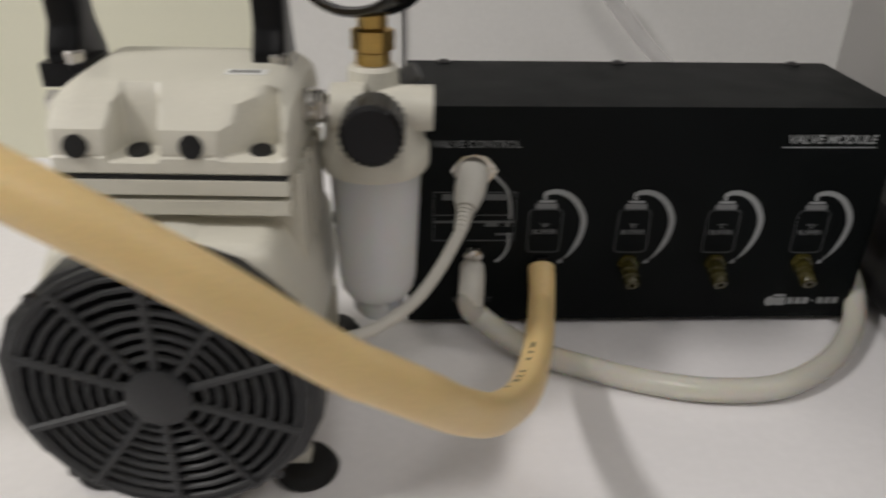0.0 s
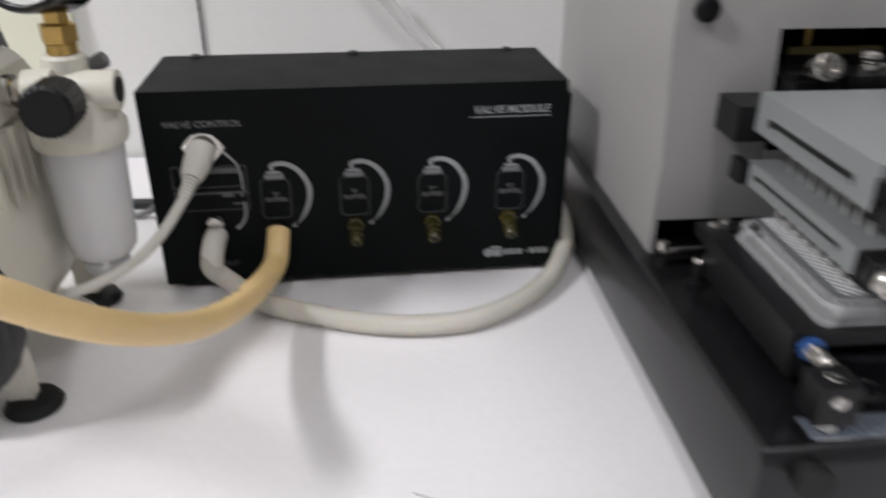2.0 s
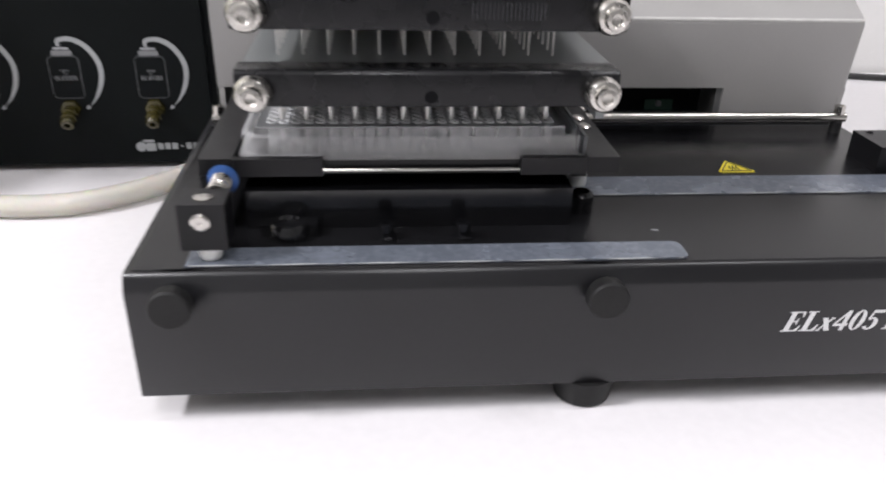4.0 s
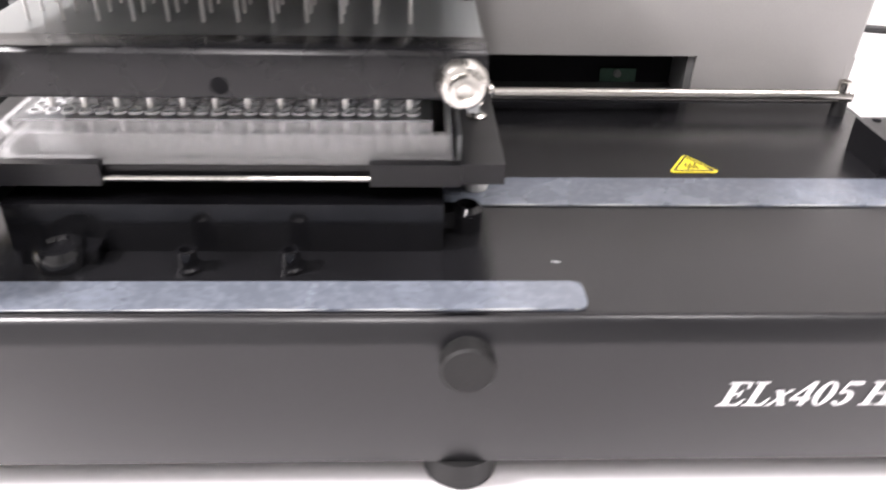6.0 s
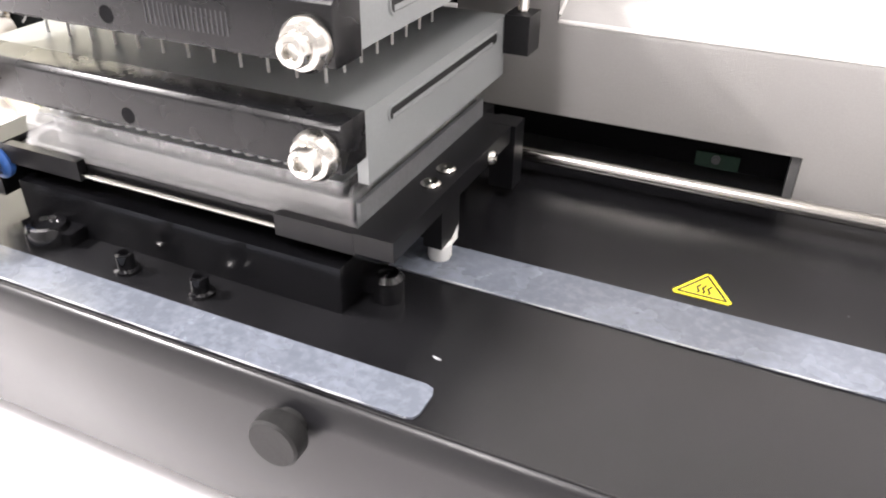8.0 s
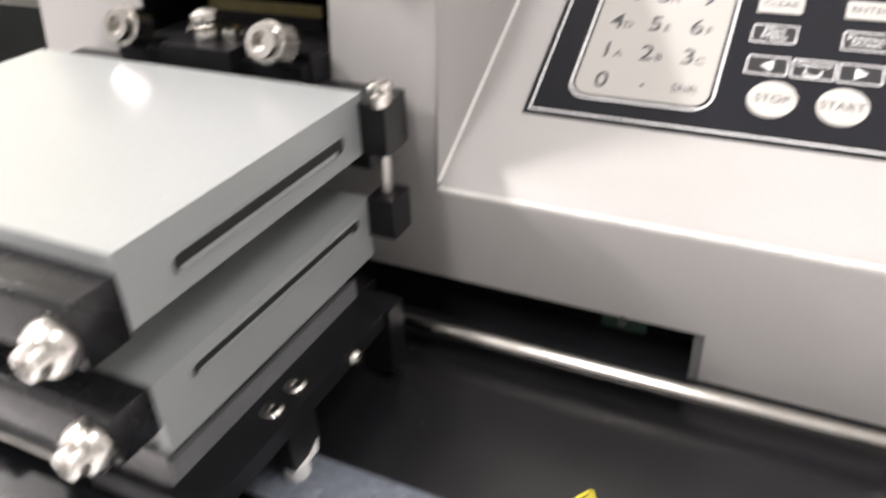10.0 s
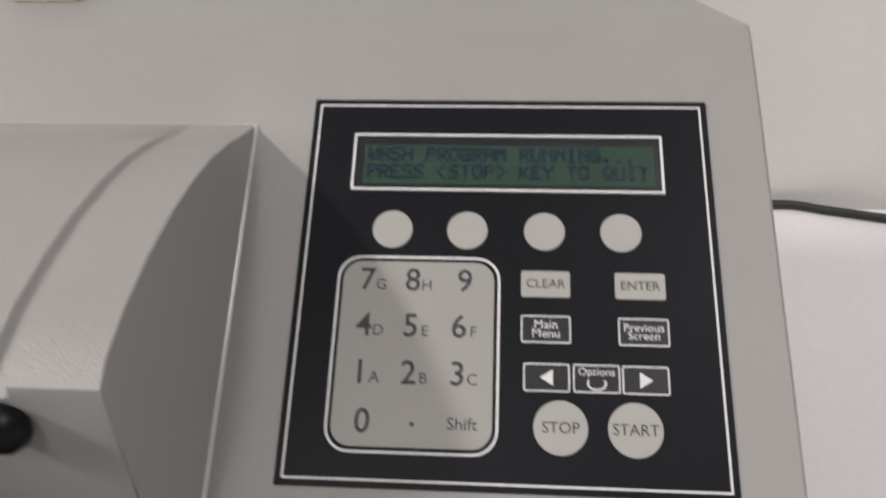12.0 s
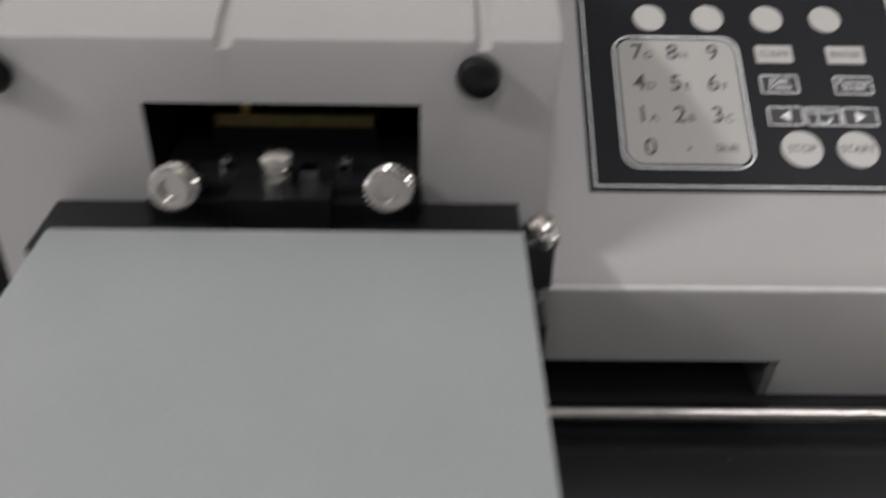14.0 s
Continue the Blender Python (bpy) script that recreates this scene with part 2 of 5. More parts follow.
def tube(points, r, steps=10, sides=16, curve=True):
    """Sweeps a circle (radius r, or r(s) with s from 0 to 1) along a smooth line."""
    line = spline(points, steps) if curve else [Vector(p) for p in points]
    bm = bmesh.new()
    side = Vector((0, 0, 1))
    rings = []
    for i, p in enumerate(line):
        d = (line[min(i + 1, len(line) - 1)] - line[max(i - 1, 0)]).normalized()
        side = side - d * side.dot(d)
        if side.length < 1e-4:
            side = d.orthogonal()
        side.normalize()
        other = d.cross(side)
        rad = r(i / (len(line) - 1)) if callable(r) else r
        rings.append([bm.verts.new(p + rad * (math.cos(a) * side + math.sin(a) * other)) for a in
                      [2 * math.pi * k / sides for k in range(sides)]])
    for a, b in zip(rings, rings[1:]):
        for k in range(sides):
            bm.faces.new((a[k], a[(k + 1) % sides], b[(k + 1) % sides], b[k]))
    bm.faces.new(rings[0][::-1])
    bm.faces.new(rings[-1])
    return bm


def text_mesh(body, size, mat, shear=0.0, space=1.0, width=1.0, thick=0.00008, align="CENTER", bold=0.0):
    data = bpy.data.curves.new("lettering", "FONT")
    data.body, data.size, data.shear, data.space_character = body, size, shear, space
    data.extrude, data.align_x, data.align_y, data.resolution_u = thick, align, "CENTER", 3
    data.offset = bold
    ob = bpy.data.objects.new("lettering", data)
    me = bpy.data.meshes.new_from_object(ob)
    bpy.data.objects.remove(ob)
    bpy.data.curves.remove(data)
    me.transform(Matrix.Diagonal((width, 1, 1, 1)))
    me.materials.clear()
    me.materials.append(mat)
    return me


def rounded(w, h, r, n=6):
    out = []
    for cx, cy, a0 in ((w / 2 - r, h / 2 - r, 0), (-w / 2 + r, h / 2 - r, 90), (-w / 2 + r, -h / 2 + r, 180), (w / 2 - r, -h / 2 + r, 270)):
        for k in range(n + 1):
            a = radians(a0 + 90 * k / n)
            out.append((cx + r * math.cos(a), cy + r * math.sin(a)))
    return out


def plaque(w, h, r, t, m):
    bm = prism(rounded(w, h, r), 0, t, "z")
    bm.transform(m)
    return bm


def outline(w, h, r, line, t, m):
    """A thin flat frame with rounded corners."""
    bm = bmesh.new()
    a, b = rounded(w, h, r), rounded(w - 2 * line, h - 2 * line, max(r - line, 1e-5))
    n = len(a)
    lo_a = [bm.verts.new((*p, 0)) for p in a]
    lo_b = [bm.verts.new((*p, 0)) for p in b]
    hi_a = [bm.verts.new((*p, t)) for p in a]
    hi_b = [bm.verts.new((*p, t)) for p in b]
    for i in range(n):
        j = (i + 1) % n
        bm.faces.new((hi_a[i], hi_a[j], hi_b[j], hi_b[i]))
        bm.faces.new((lo_a[i], lo_a[j], hi_a[j], hi_a[i]))
        bm.faces.new((lo_b[j], lo_b[i], hi_b[i], hi_b[j]))
    bm.transform(m)
    return bm


def knurled(r, h, teeth, depth, m, flat=0.0006):
    bm = bmesh.new()
    n = teeth * 2
    rings = []
    for rr, z in ((r - flat, 0), (r, flat), (r, h - flat), (r - flat * 1.5, h)):
        rings.append([bm.verts.new(((rr - (depth if i % 2 else 0)) * math.cos(2 * math.pi * i / n), (rr - (depth if i % 2 else 0)) * math.sin(2 * math.pi * i / n), z)) for i in range(n)])
    for a, b in zip(rings, rings[1:]):
        for i in range(n):
            bm.faces.new((a[i], a[(i + 1) % n], b[(i + 1) % n], b[i]))
    bm.faces.new(rings[0][::-1])
    bm.faces.new(rings[-1])
    bm.transform(m)
    return bm


FRONT = Matrix.Rotation(radians(90), 4, "X")  # local z points towards -y


def facing_front(x, y, z):
    return Matrix.Translation((x, y, z)) @ FRONT


def socket_screw(name, x, y, z, parent, r=0.0054, h=0.0055, m=None, label="bright steel socket screw"):
    m = m if m is not None else facing_front(x, y, z)
    head = part(name, join(lathe([(0, 0), (r * 1.04, 0), (r * 1.14, h * 0.14), (r * 1.16, h * 0.36), (r * 1.10, h * 0.62), (r * 0.95, h * 0.84), (r * 0.72, h * 0.92), (r * 0.70, h * 1.30), (r * 0.64, h * 1.44), (r * 0.42, h * 1.48), (r * 0.36, h * 1.42), (r * 0.34, h * 1.16), (0, h * 1.10)], m, 44)), M["screw"], parent, label)
    return head


def small_screw(parent, m, r=0.0025, h=0.0012, mat="chrome", name="screw"):
    bm = lathe([(0, 0), (r, 0), (r, h * 0.5), (r * 0.75, h), (r * 0.18, h), (0, h * 0.4)], m, 20)
    return part(name, bm, M[mat], parent)


# ---- room ----
solid("bench_top", box(-1.6, 1.6, -0.62, 0.448, -0.035, 0, 0.003), M["bench"], "white laminate laboratory bench top", "bench", "structure")
solid("wall_back", box(-3.9, 1.9, 0.455, 0.555, -0.9, 2.42), M["wall"], "off-white painted wall behind the bench", "wall", "structure")
# Side and front walls, ceiling and floor are unseen, added to steer bounced light
solid("unseen_wall_left", box(-4.0, -3.9, -3.1, 0.555, -0.9, 2.42), M["unseenwall"], "unseen grey side wall added to limit fill light", "wall", "structure")
solid("unseen_wall_right", box(1.9, 2.0, -3.1, 0.555, -0.9, 2.42), M["unseenwall"], "unseen grey side wall added to limit fill light", "wall", "structure")
solid("unseen_wall_front", box(-3.9, 1.9, -3.1, -3.0, -0.9, 2.42), M["unseenwall"], "unseen grey front wall added to limit fill light", "wall", "structure")
solid("ceiling", box(-4.0, 2.0, -3.1, 0.555, 2.42, 2.5), M["ceiling"], "unseen white ceiling added to bounce lamp light", "ceiling", "structure")
solid("floor", box(-4.0, 2.0, -3.1, 0.555, -1.0, -0.9), M["floor"], "unseen dark floor added to hold down bounced light", "floor", "structure")
seam = solid("trim", box(-0.3846, -0.3834, 0.4525, 0.456, 0.0, 1.2), M["dark"], "dark vertical joint between wall panels", "joint", "structure")
solid("wall_panel_cream", box(-1.2, -0.49, 0.447, 0.456, 0.0, 1.2, 0.001), M["cream"], "pale cream panel fixed to the wall", "panel", "structure")

# ---- plate washer ----
washer = thing("plate_washer", "grey and black microplate washer standing on the white bench", "lab washer")
X0, X1 = -0.0915, 0.2375      # sides of the housing
XB = 0.0798                   # right end of the raised cover
YF = 0.107                    # front of the housing

roll = [(-0.0495, 0.0540), (-0.0492, 0.0556), (-0.0472, 0.0596), (-0.0464, 0.0608), (-0.0450, 0.0615)]
base = part("base", prism([(-0.0495, 0.0118)] + roll + [(0.334, 0.0615), (0.334, 0.0118)], -0.0995, 0.2385, "x", 0.0007), M["base_black"], washer, "black painted steel base")
part("deck_plate", box(-0.0965, 0.2355, -0.0455, 0.104, 0.061, 0.0622, 0.0004, 1), M["deck"], base, "satin black deck")
for fx, fy in ((-0.083, -0.018), (0.066, -0.0390), (0.22, -0.037), (-0.085, 0.31), (0.22, 0.31)):
    part("foot", lathe([(0, 0), (0.0100, 0), (0.0112, 0.0012), (0.0126, 0.0118), (0, 0.0118)], Matrix.Translation((fx, fy, 0))), M["rubber"], base, "round black rubber foot")
for kx in (-0.0845, 0.064):
    knob = part("front_knob", lathe([(0, 0), (0.0045, 0), (0.0045, 0.003), (0.0068, 0.0032), (0.0072, 0.004), (0.0072, 0.0086), (0.0066, 0.0093), (0, 0.0093)], facing_front(kx + 0.0018, -0.0493, 0.0533)), M["rubber"], base, "round black plastic knob")


def plate_run(bm, pts, z0=0.0, z1=0.00016):
    """A flat polygon given a little thickness."""
    lo, hi = [bm.verts.new((*p, z0)) for p in pts], [bm.verts.new((*p, z1)) for p in pts]
    bm.faces.new(lo[::-1])
    bm.faces.new(hi)
    for i in range(len(pts)):
        j = (i + 1) % len(pts)
        bm.faces.new((lo[i], lo[j], hi[j], hi[i]))


def bar_shape(x0, x1, y0, y1):
    return [(x0, y0), (x1, y0), (x1, y1), (x0, y1)]


def slant(x0, y0, x1, y1, w):
    return [(x0 - w / 2, y0), (x0 + w / 2, y0), (x1 + w / 2, y1), (x1 - w / 2, y1)]


def bowl(cx, cy, rx, ry, thick, thin, a0, a1, n=12):
    """Pieces of a ring that is thick at its sides and thin above and below."""
    out = []
    for k in range(n):
        q = [radians(a0 + (a1 - a0) * (k + d) / n) for d in (0, 1)]
        o = [(cx + rx * math.cos(a), cy + ry * math.sin(a)) for a in q]
        i = [(cx + (rx - thick) * math.cos(a), cy + (ry - thin) * math.sin(a)) for a in q[::-1]]
        out.append(o + i)
    return out


SERIF = {
    "E": (0.70, [bar_shape(0.10, 0.29, 0, 1), bar_shape(0, 0.60, 0, 0.06), bar_shape(0, 0.60, 0.94, 1), bar_shape(0.29, 0.46, 0.47, 0.54), [(0.52, 0.94), (0.57, 0.72), (0.61, 0.72), (0.61, 1)], [(0.50, 0.06), (0.60, 0), (0.68, 0.28), (0.64, 0.28)], bar_shape(0.43, 0.48, 0.36, 0.65)]),
    "L": (0.66, [bar_shape(0.10, 0.29, 0, 1), bar_shape(0, 0.58, 0, 0.06), bar_shape(0, 0.40, 0.95, 1), [(0.48, 0.06), (0.58, 0), (0.66, 0.32), (0.62, 0.32)]]),
    "x": (0.56, [slant(0.42, 0, 0.14, 0.66, 0.19), slant(0.06, 0, 0.46, 0.66, 0.07), bar_shape(0, 0.14, 0, 0.06), bar_shape(0.34, 0.52, 0, 0.06), bar_shape(0.03, 0.24, 0.60, 0.66), bar_shape(0.38, 0.52, 0.60, 0.66)]),
    "4": (0.60, [bar_shape(0.33, 0.48, 0, 1), bar_shape(0.01, 0.56, 0.22, 0.34), slant(0.05, 0.33, 0.40, 1.0, 0.08)]),
    "0": (0.60, bowl(0.28, 0.5, 0.27, 0.51, 0.17, 0.06, 0, 360, 24)),
    "5": (0.58, [bar_shape(0.13, 0.55, 0.86, 1), slant(0.10, 0.54, 0.17, 1, 0.07)] + bowl(0.24, 0.31, 0.27, 0.32, 0.17, 0.08, 135, -150, 18)),
    " ": (0.24, []),
    "H": (0.92, [bar_shape(0.10, 0.28, 0, 1), bar_shape(0.56, 0.74, 0, 1), bar_shape(0.28, 0.56, 0.47, 0.54)] + [bar_shape(x, x + 0.38, y, y + 0.05) for x in (0, 0.46) for y in (0, 0.95)]),
    "T": (0.72, [bar_shape(0.27, 0.45, 0, 1), bar_shape(0, 0.72, 0.93, 1), bar_shape(0.17, 0.55, 0, 0.05), [(0, 0.93), (0, 0.70), (0.04, 0.70), (0.12, 0.93)], [(0.60, 0.93), (0.68, 0.70), (0.72, 0.70), (0.72, 0.93)]]),
}


def serif_word(word, cap, wide, shear):
    bm, x, lift = bmesh.new(), 0.0, 0
    for ch in word:
        step, shapes = SERIF[ch]
        for pts in shapes:
            plate_run(bm, [(((x + p[0]) * wide + p[1] * shear) * cap, p[1] * cap) for p in pts], 0.0, 0.00012 + 0.000004 * lift)
            lift = (lift + 1) % 9
        x += step
    return bm


part("model_mark", serif_word("ELx405 HT", 0.0086, 1.18, 0.28), M["ink_white"], base, "silver italic model lettering", m=facing_front(0.1358, -0.04965, 0.0332), smooth=False)

# housing in one shell: the sloping keypad face, and the rounded cover raised over it
SLOPE = 0.5709


def slope_z(y):
    return 0.1195 + (y - 0.107) * SLOPE


arc = [(0.1130, 0.1978), (0.1180, 0.2008), (0.130, 0.2036), (0.145, 0.2050), (0.160, 0.2052), (0.175, 0.2040), (0.190, 0.2015), (0.205, 0.1972), (0.218, 0.1924), (0.2290, 0.1888)]
low = [(YF, 0.0815), (0.1042, 0.1148), (0.1126, 0.1787), (0.1124, 0.1952)]
rest = [(0.2595, 0.2057), (0.2640, 0.2073), (0.2920, 0.2080), (0.334, 0.176), (0.334, 0.0815)]
plain = [(YF, 0.0815), (0.1042, 0.1148), (0.1044, 0.1168), (0.1056, 0.1185)] + [(y, slope_z(y)) for y, _ in arc]
NL, NR = -0.0385, 0.0412
stations = [(X0, 0, True), (NL, 0, True), (NR, 0, True), (XB, 0, True), (XB + 0.0004, 0, False), (X1 - 0.020, 0, False), (X1 - 0.0012, 0, False), (X1, 0.0010, False)]
for g in (-0.0765, -0.0122, 0.0585):
    stations += [(g - 0.0024, 0, True), (g - 0.0013, 0.0016, True), (g + 0.0013, 0.0016, True), (g + 0.0024, 0, True)]
stations.sort()
cb = bmesh.new()
grid = []
for x, inset, raised in stations:
    if raised:
        row = low + [(p[0] + inset * 0.5, p[1] - inset) for p in arc[:-1]] + arc[-1:] + rest
    else:
        row = [(p[0] + inset, p[1] - inset) for p in plain + rest[:-1]] + rest[-1:]
    taper = (x - (X1 - 0.020)) / 0.020 * 0.019 if x > X1 - 0.020 else 0
    grid.append([cb.verts.new((x - (taper if p in rest[2:4] or (x >= X1 and k in (16, 17)) else 0), p[0], p[1])) for k, p in enumerate(row)])
for (xa, _, ra), (xb, _, rb), a, b in zip(stations, stations[1:], grid, grid[1:]):
    for k in range(len(a) - 1):
        if k == 1 and xa >= NL - 1e-6 and xb <= NR + 1e-6:
            continue
        cb.faces.new((a[k], a[k + 1], b[k + 1], b[k]))
cb.faces.new(grid[0])
cb.faces.new(grid[-1][::-1])
housing = part("housing", cb, M["housing"], washer, "grey textured paint housing with a rounded raised cover")
part("housing_foot", prism([(YF, 0.0816), (YF + 0.0016, 0.0624), (YF + 0.03, 0.0624), (YF + 0.03, 0.0816)], 0.1700, X1, "x"), M["housing"], housing)
part("housing_side", prism([(YF + 0.0002, 0.0617), (YF + 0.0002, 0.0817), (0.334, 0.0817), (0.334, 0.0617)], X1 - 0.003, X1 - 0.0004, "x"), M["housing"], housing)
part("side_panel", prism([(YF + 0.0003, 0.0617), (YF + 0.0003, 0.0816), (0.3335, 0.0816), (0.3335, 0.0617)], X0 + 0.0003, X0 + 0.003, "x"), M["housing"], housing)
# Black sheet at the back of the slot paints in its shade
part("slot_shade_sheet", box(-0.0885, 0.1699, 0.128, 0.13, 0.0624, 0.083), M["dark"], housing, "black sheet standing for the shade inside the carriage slot")
part("slot_board", box(0.134, 0.150, 0.123, 0.125, 0.0645, 0.0705, 0.0004), M["lcd"], housing, "small green circuit board inside the slot")
part("slot_end", box(0.1668, 0.1698, 0.1085, 0.128, 0.0624, 0.0812, 0.0004), M["clipgrey"], housing)
part("slot_screw", disc(0.0016, 0.002, facing_front(0.1415, 0.123, 0.0685), 0.0003, 12), M["ink_dim"], housing)
# Black sheets around the opening stand in for the shade within
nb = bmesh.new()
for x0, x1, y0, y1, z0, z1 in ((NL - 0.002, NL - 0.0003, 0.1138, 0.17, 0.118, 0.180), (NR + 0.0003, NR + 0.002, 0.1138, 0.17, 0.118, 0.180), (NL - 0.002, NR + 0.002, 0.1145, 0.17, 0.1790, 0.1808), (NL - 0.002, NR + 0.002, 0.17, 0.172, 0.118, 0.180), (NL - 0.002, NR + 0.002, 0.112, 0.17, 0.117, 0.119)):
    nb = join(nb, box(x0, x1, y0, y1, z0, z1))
part("recess", nb, M["dark"], housing, "recess for the manifold arm, lined black as its shade")
# Pale beads on the cover seam and front lip paint in their glints
part("cover_edge_highlight", tube([(XB + 0.0004, y, slope_z(y)) for y in (0.1060, 0.15, 0.19, 0.2285)], 0.0009, 1, 8, False), M["edge"], housing)
part("lip_edge_highlight", tube([(XB + 0.001, 0.1052, 0.1169), (0.16, 0.1052, 0.1169), (X1 - 0.0012, 0.1052, 0.1169)], 0.0011, 1, 8, False), M["edge"], housing)
for kx in (-0.0775, 0.0574):
    part("cover_knob", lathe([(0, 0), (0.0052, 0), (0.0062, 0.0015), (0.0063, 0.0032), (0.0052, 0.0052), (0.003, 0.0062), (0, 0.0065)], facing_front(kx, 0.1126, 0.1885)), M["knobblack"], housing, "domed black plastic button")

# raised bars of the vent along the top
for i in range(15):
    part("vent_bar", box(0.0455 + i * 0.0113, 0.0455 + i * 0.0113 + 0.0062, 0.2895, 0.2955, 0.2040, 0.2095, 0.0009, 2), M["housing"], housing)

# ---- keypad on the sloping face ----
PAD0 = Vector((0.0993, 0.1355, 0.1358))
PAD = Matrix.Translation(PAD0) @ Matrix.Rotation(radians(29.72), 4, "X")
PAD = PAD @ Matrix.Translation((0.06015, 0.0577, 0)) @ Matrix.Diagonal((1.0104, 1.0104, 1.0, 1.0)) @ Matrix.Translation((-0.06015, -0.0577, 0))
PADUP = 0.0004


def on_pad(u, v, lift=0.0):
    return PAD @ Matrix.Translation((u, v, PADUP + lift))


keypad = part("keypad", plaque(0.1203, 0.1166, 0.0006, 0.0020, PAD @ Matrix.Translation((0.06015, 0.0577, -0.0016))), M["panel"], washer, "dark grey membrane keypad with a small display")
part("border_line", outline(0.1168, 0.1130, 0.0004, 0.0006, 0.00012, on_pad(0.06015, 0.0577)), M["ink_white"], keypad)

display = part("display", outline(0.0928, 0.0190, 0.0003, 0.0007, 0.0008, on_pad(0.0599, 0.0942)), M["ink_white"], keypad, "liquid crystal display with two lines of text")
part("screen", plaque(0.0912, 0.0174, 0.0002, 0.0001, on_pad(0.0599, 0.0942)), M["keyblack"], display)
part("screen_glass", plaque(0.0868, 0.0132, 0.0002, 0.0001, on_pad(0.0603, 0.0935, 0.0002)), M["lcd"], display, "green display glass")
DOTS = {"W": "1111111515150A", "A": "0E11111F111111", "S": "0F10100E01011E", "H": "1111111F111111", "P": "1E11111E101010", "R": "1E11111E141211",
        "O": "0E11111111110E", "G": "0E11101713110F", "M": "111B1515111111", "U": "1111111111110E", "N": "11191513111111", "I": "0E04040404040E",
        ".": "00000000000C0C", "E": "1F10101E10101F", "<": "02040810080402", ">": "08040201020408", "T": "1F040404040404", "K": "11121418141211",
        "Y": "11110A04040404", "Q": "0E11111115120D", " ": "00000000000000"}


def dot_line(words, pitch, dy):
    """One line of a dot-matrix display, each lit run of dots a small raised bar."""
    bm = bmesh.new()
    for i, ch in enumerate(words):
        for r in range(7):
            bits = int(DOTS[ch][2 * r:2 * r + 2], 16)
            for c in range(5):
                if bits >> (4 - c) & 1:
                    x, y = i * pitch + c * pitch / 5.9, (6 - r) * dy
                    plate_run(bm, bar_shape(x, x + pitch / 6.3, y, y + dy * 0.93), 0, 0.00006)
    return bm


for words, v in (("WASH PROGRAM RUNNING...", 0.0947), ("PRESS <STOP> KEY TO QUIT", 0.0889)):
    part("screen_text", dot_line(words, 0.00352, 0.00066), M["lcd_ink"], display, m=on_pad(0.0180, v, 0.0006), smooth=False)

for u in (0.0270, 0.0489, 0.0712, 0.0931):
    part("round_key", disc(0.0059, 0.0003, on_pad(u, 0.0723), 0.0001, 40), M["key"], keypad, "blank round beige key")

pad = part("number_pad", outline(0.0466, 0.0556, 0.0068, 0.0007, 0.0002, on_pad(0.0354, 0.0361)), M["ink_white"], keypad, "beige number pad with rounded white outline")
part("pad_face", plaque(0.0432, 0.0522, 0.0054, 0.0003, on_pad(0.0354, 0.0361)), M["padface"], pad)
digits = (("7", "G", 0.0209, 0.0564), ("8", "H", 0.0339, 0.0564), ("9", "", 0.0487, 0.0564),
          ("4", "D", 0.0208, 0.0430), ("5", "E", 0.0339, 0.0430), ("6", "F", 0.0474, 0.0430),
          ("1", "A", 0.0206, 0.0297), ("2", "B", 0.0340, 0.0297), ("3", "C", 0.0474, 0.0297), ("0", "", 0.0222, 0.0164), (".", "", 0.0357, 0.0185))
for big, little, u, v in digits:
    part("digit", text_mesh(big, 0.0094, M["ink_dark"], width=0.97, thick=0.00003, bold=0.00008), None, pad, m=on_pad(u, v, 0.00034))
    if little:
        part("letter", text_mesh(little, 0.0044, M["ink_dark"], thick=0.00003), None, pad, m=on_pad(u + 0.0040, v - 0.0013, 0.00034))
part("word", text_mesh("Shift", 0.0047, M["ink_dark"], thick=0.00003), None, pad, m=on_pad(0.0490, 0.0164, 0.00034))


def pad_key(word, u, v, w, h, dark, size):
    if dark:
        k = part("key", plaque(w, h, 0.0006, 0.0002, on_pad(u, v)), M["keyblack"], keypad, "black key with white outline")
        part("key_line", outline(w, h, 0.0007, 0.0004, 0.0003, on_pad(u, v)), M["ink_white"], k)
    else:
        k = part("key", plaque(w, h, 0.0007, 0.0003, on_pad(u, v)), M["key"], keypad, "beige rectangular key")
    n = len(word)
    for i, line in enumerate(word):
        part("key_word", text_mesh(line, size, M["ink_white" if dark else "ink_dark"], thick=0.00003), None, k, m=on_pad(u, v + (0.5 * (n - 1) - i) * size * 0.72, 0.00036))
    return k


pad_key(["CLEAR"], 0.0714, 0.0563, 0.0137, 0.0077, False, 0.0037)
pad_key(["ENTER"], 0.0977, 0.0562, 0.0139, 0.0077, False, 0.0037)
pad_key(["Main", "Menu"], 0.0714, 0.0432, 0.0137, 0.0078, True, 0.0035)
pad_key(["Previous", "Screen"], 0.0981, 0.0430, 0.0138, 0.0078, True, 0.0032)
left_key = pad_key([], 0.0715, 0.0298, 0.0125, 0.0077, True, 0.003)
options_key = pad_key([], 0.0849, 0.0298, 0.0126, 0.0077, True, 0.003)
right_key = pad_key([], 0.0980, 0.0297, 0.0125, 0.0077, True, 0.003)
part("arrow", prism([(-0.0019, 0), (0.0016, 0.0022), (0.0016, -0.0022)], 0, 0.0002, "z"), M["ink_white"], left_key, m=on_pad(0.0716, 0.0298, 0.0002))
part("arrow", prism([(0.0019, 0), (-0.0016, 0.0022), (-0.0016, -0.0022)], 0, 0.0002, "z"), M["ink_white"], right_key, m=on_pad(0.0980, 0.0297, 0.0002))
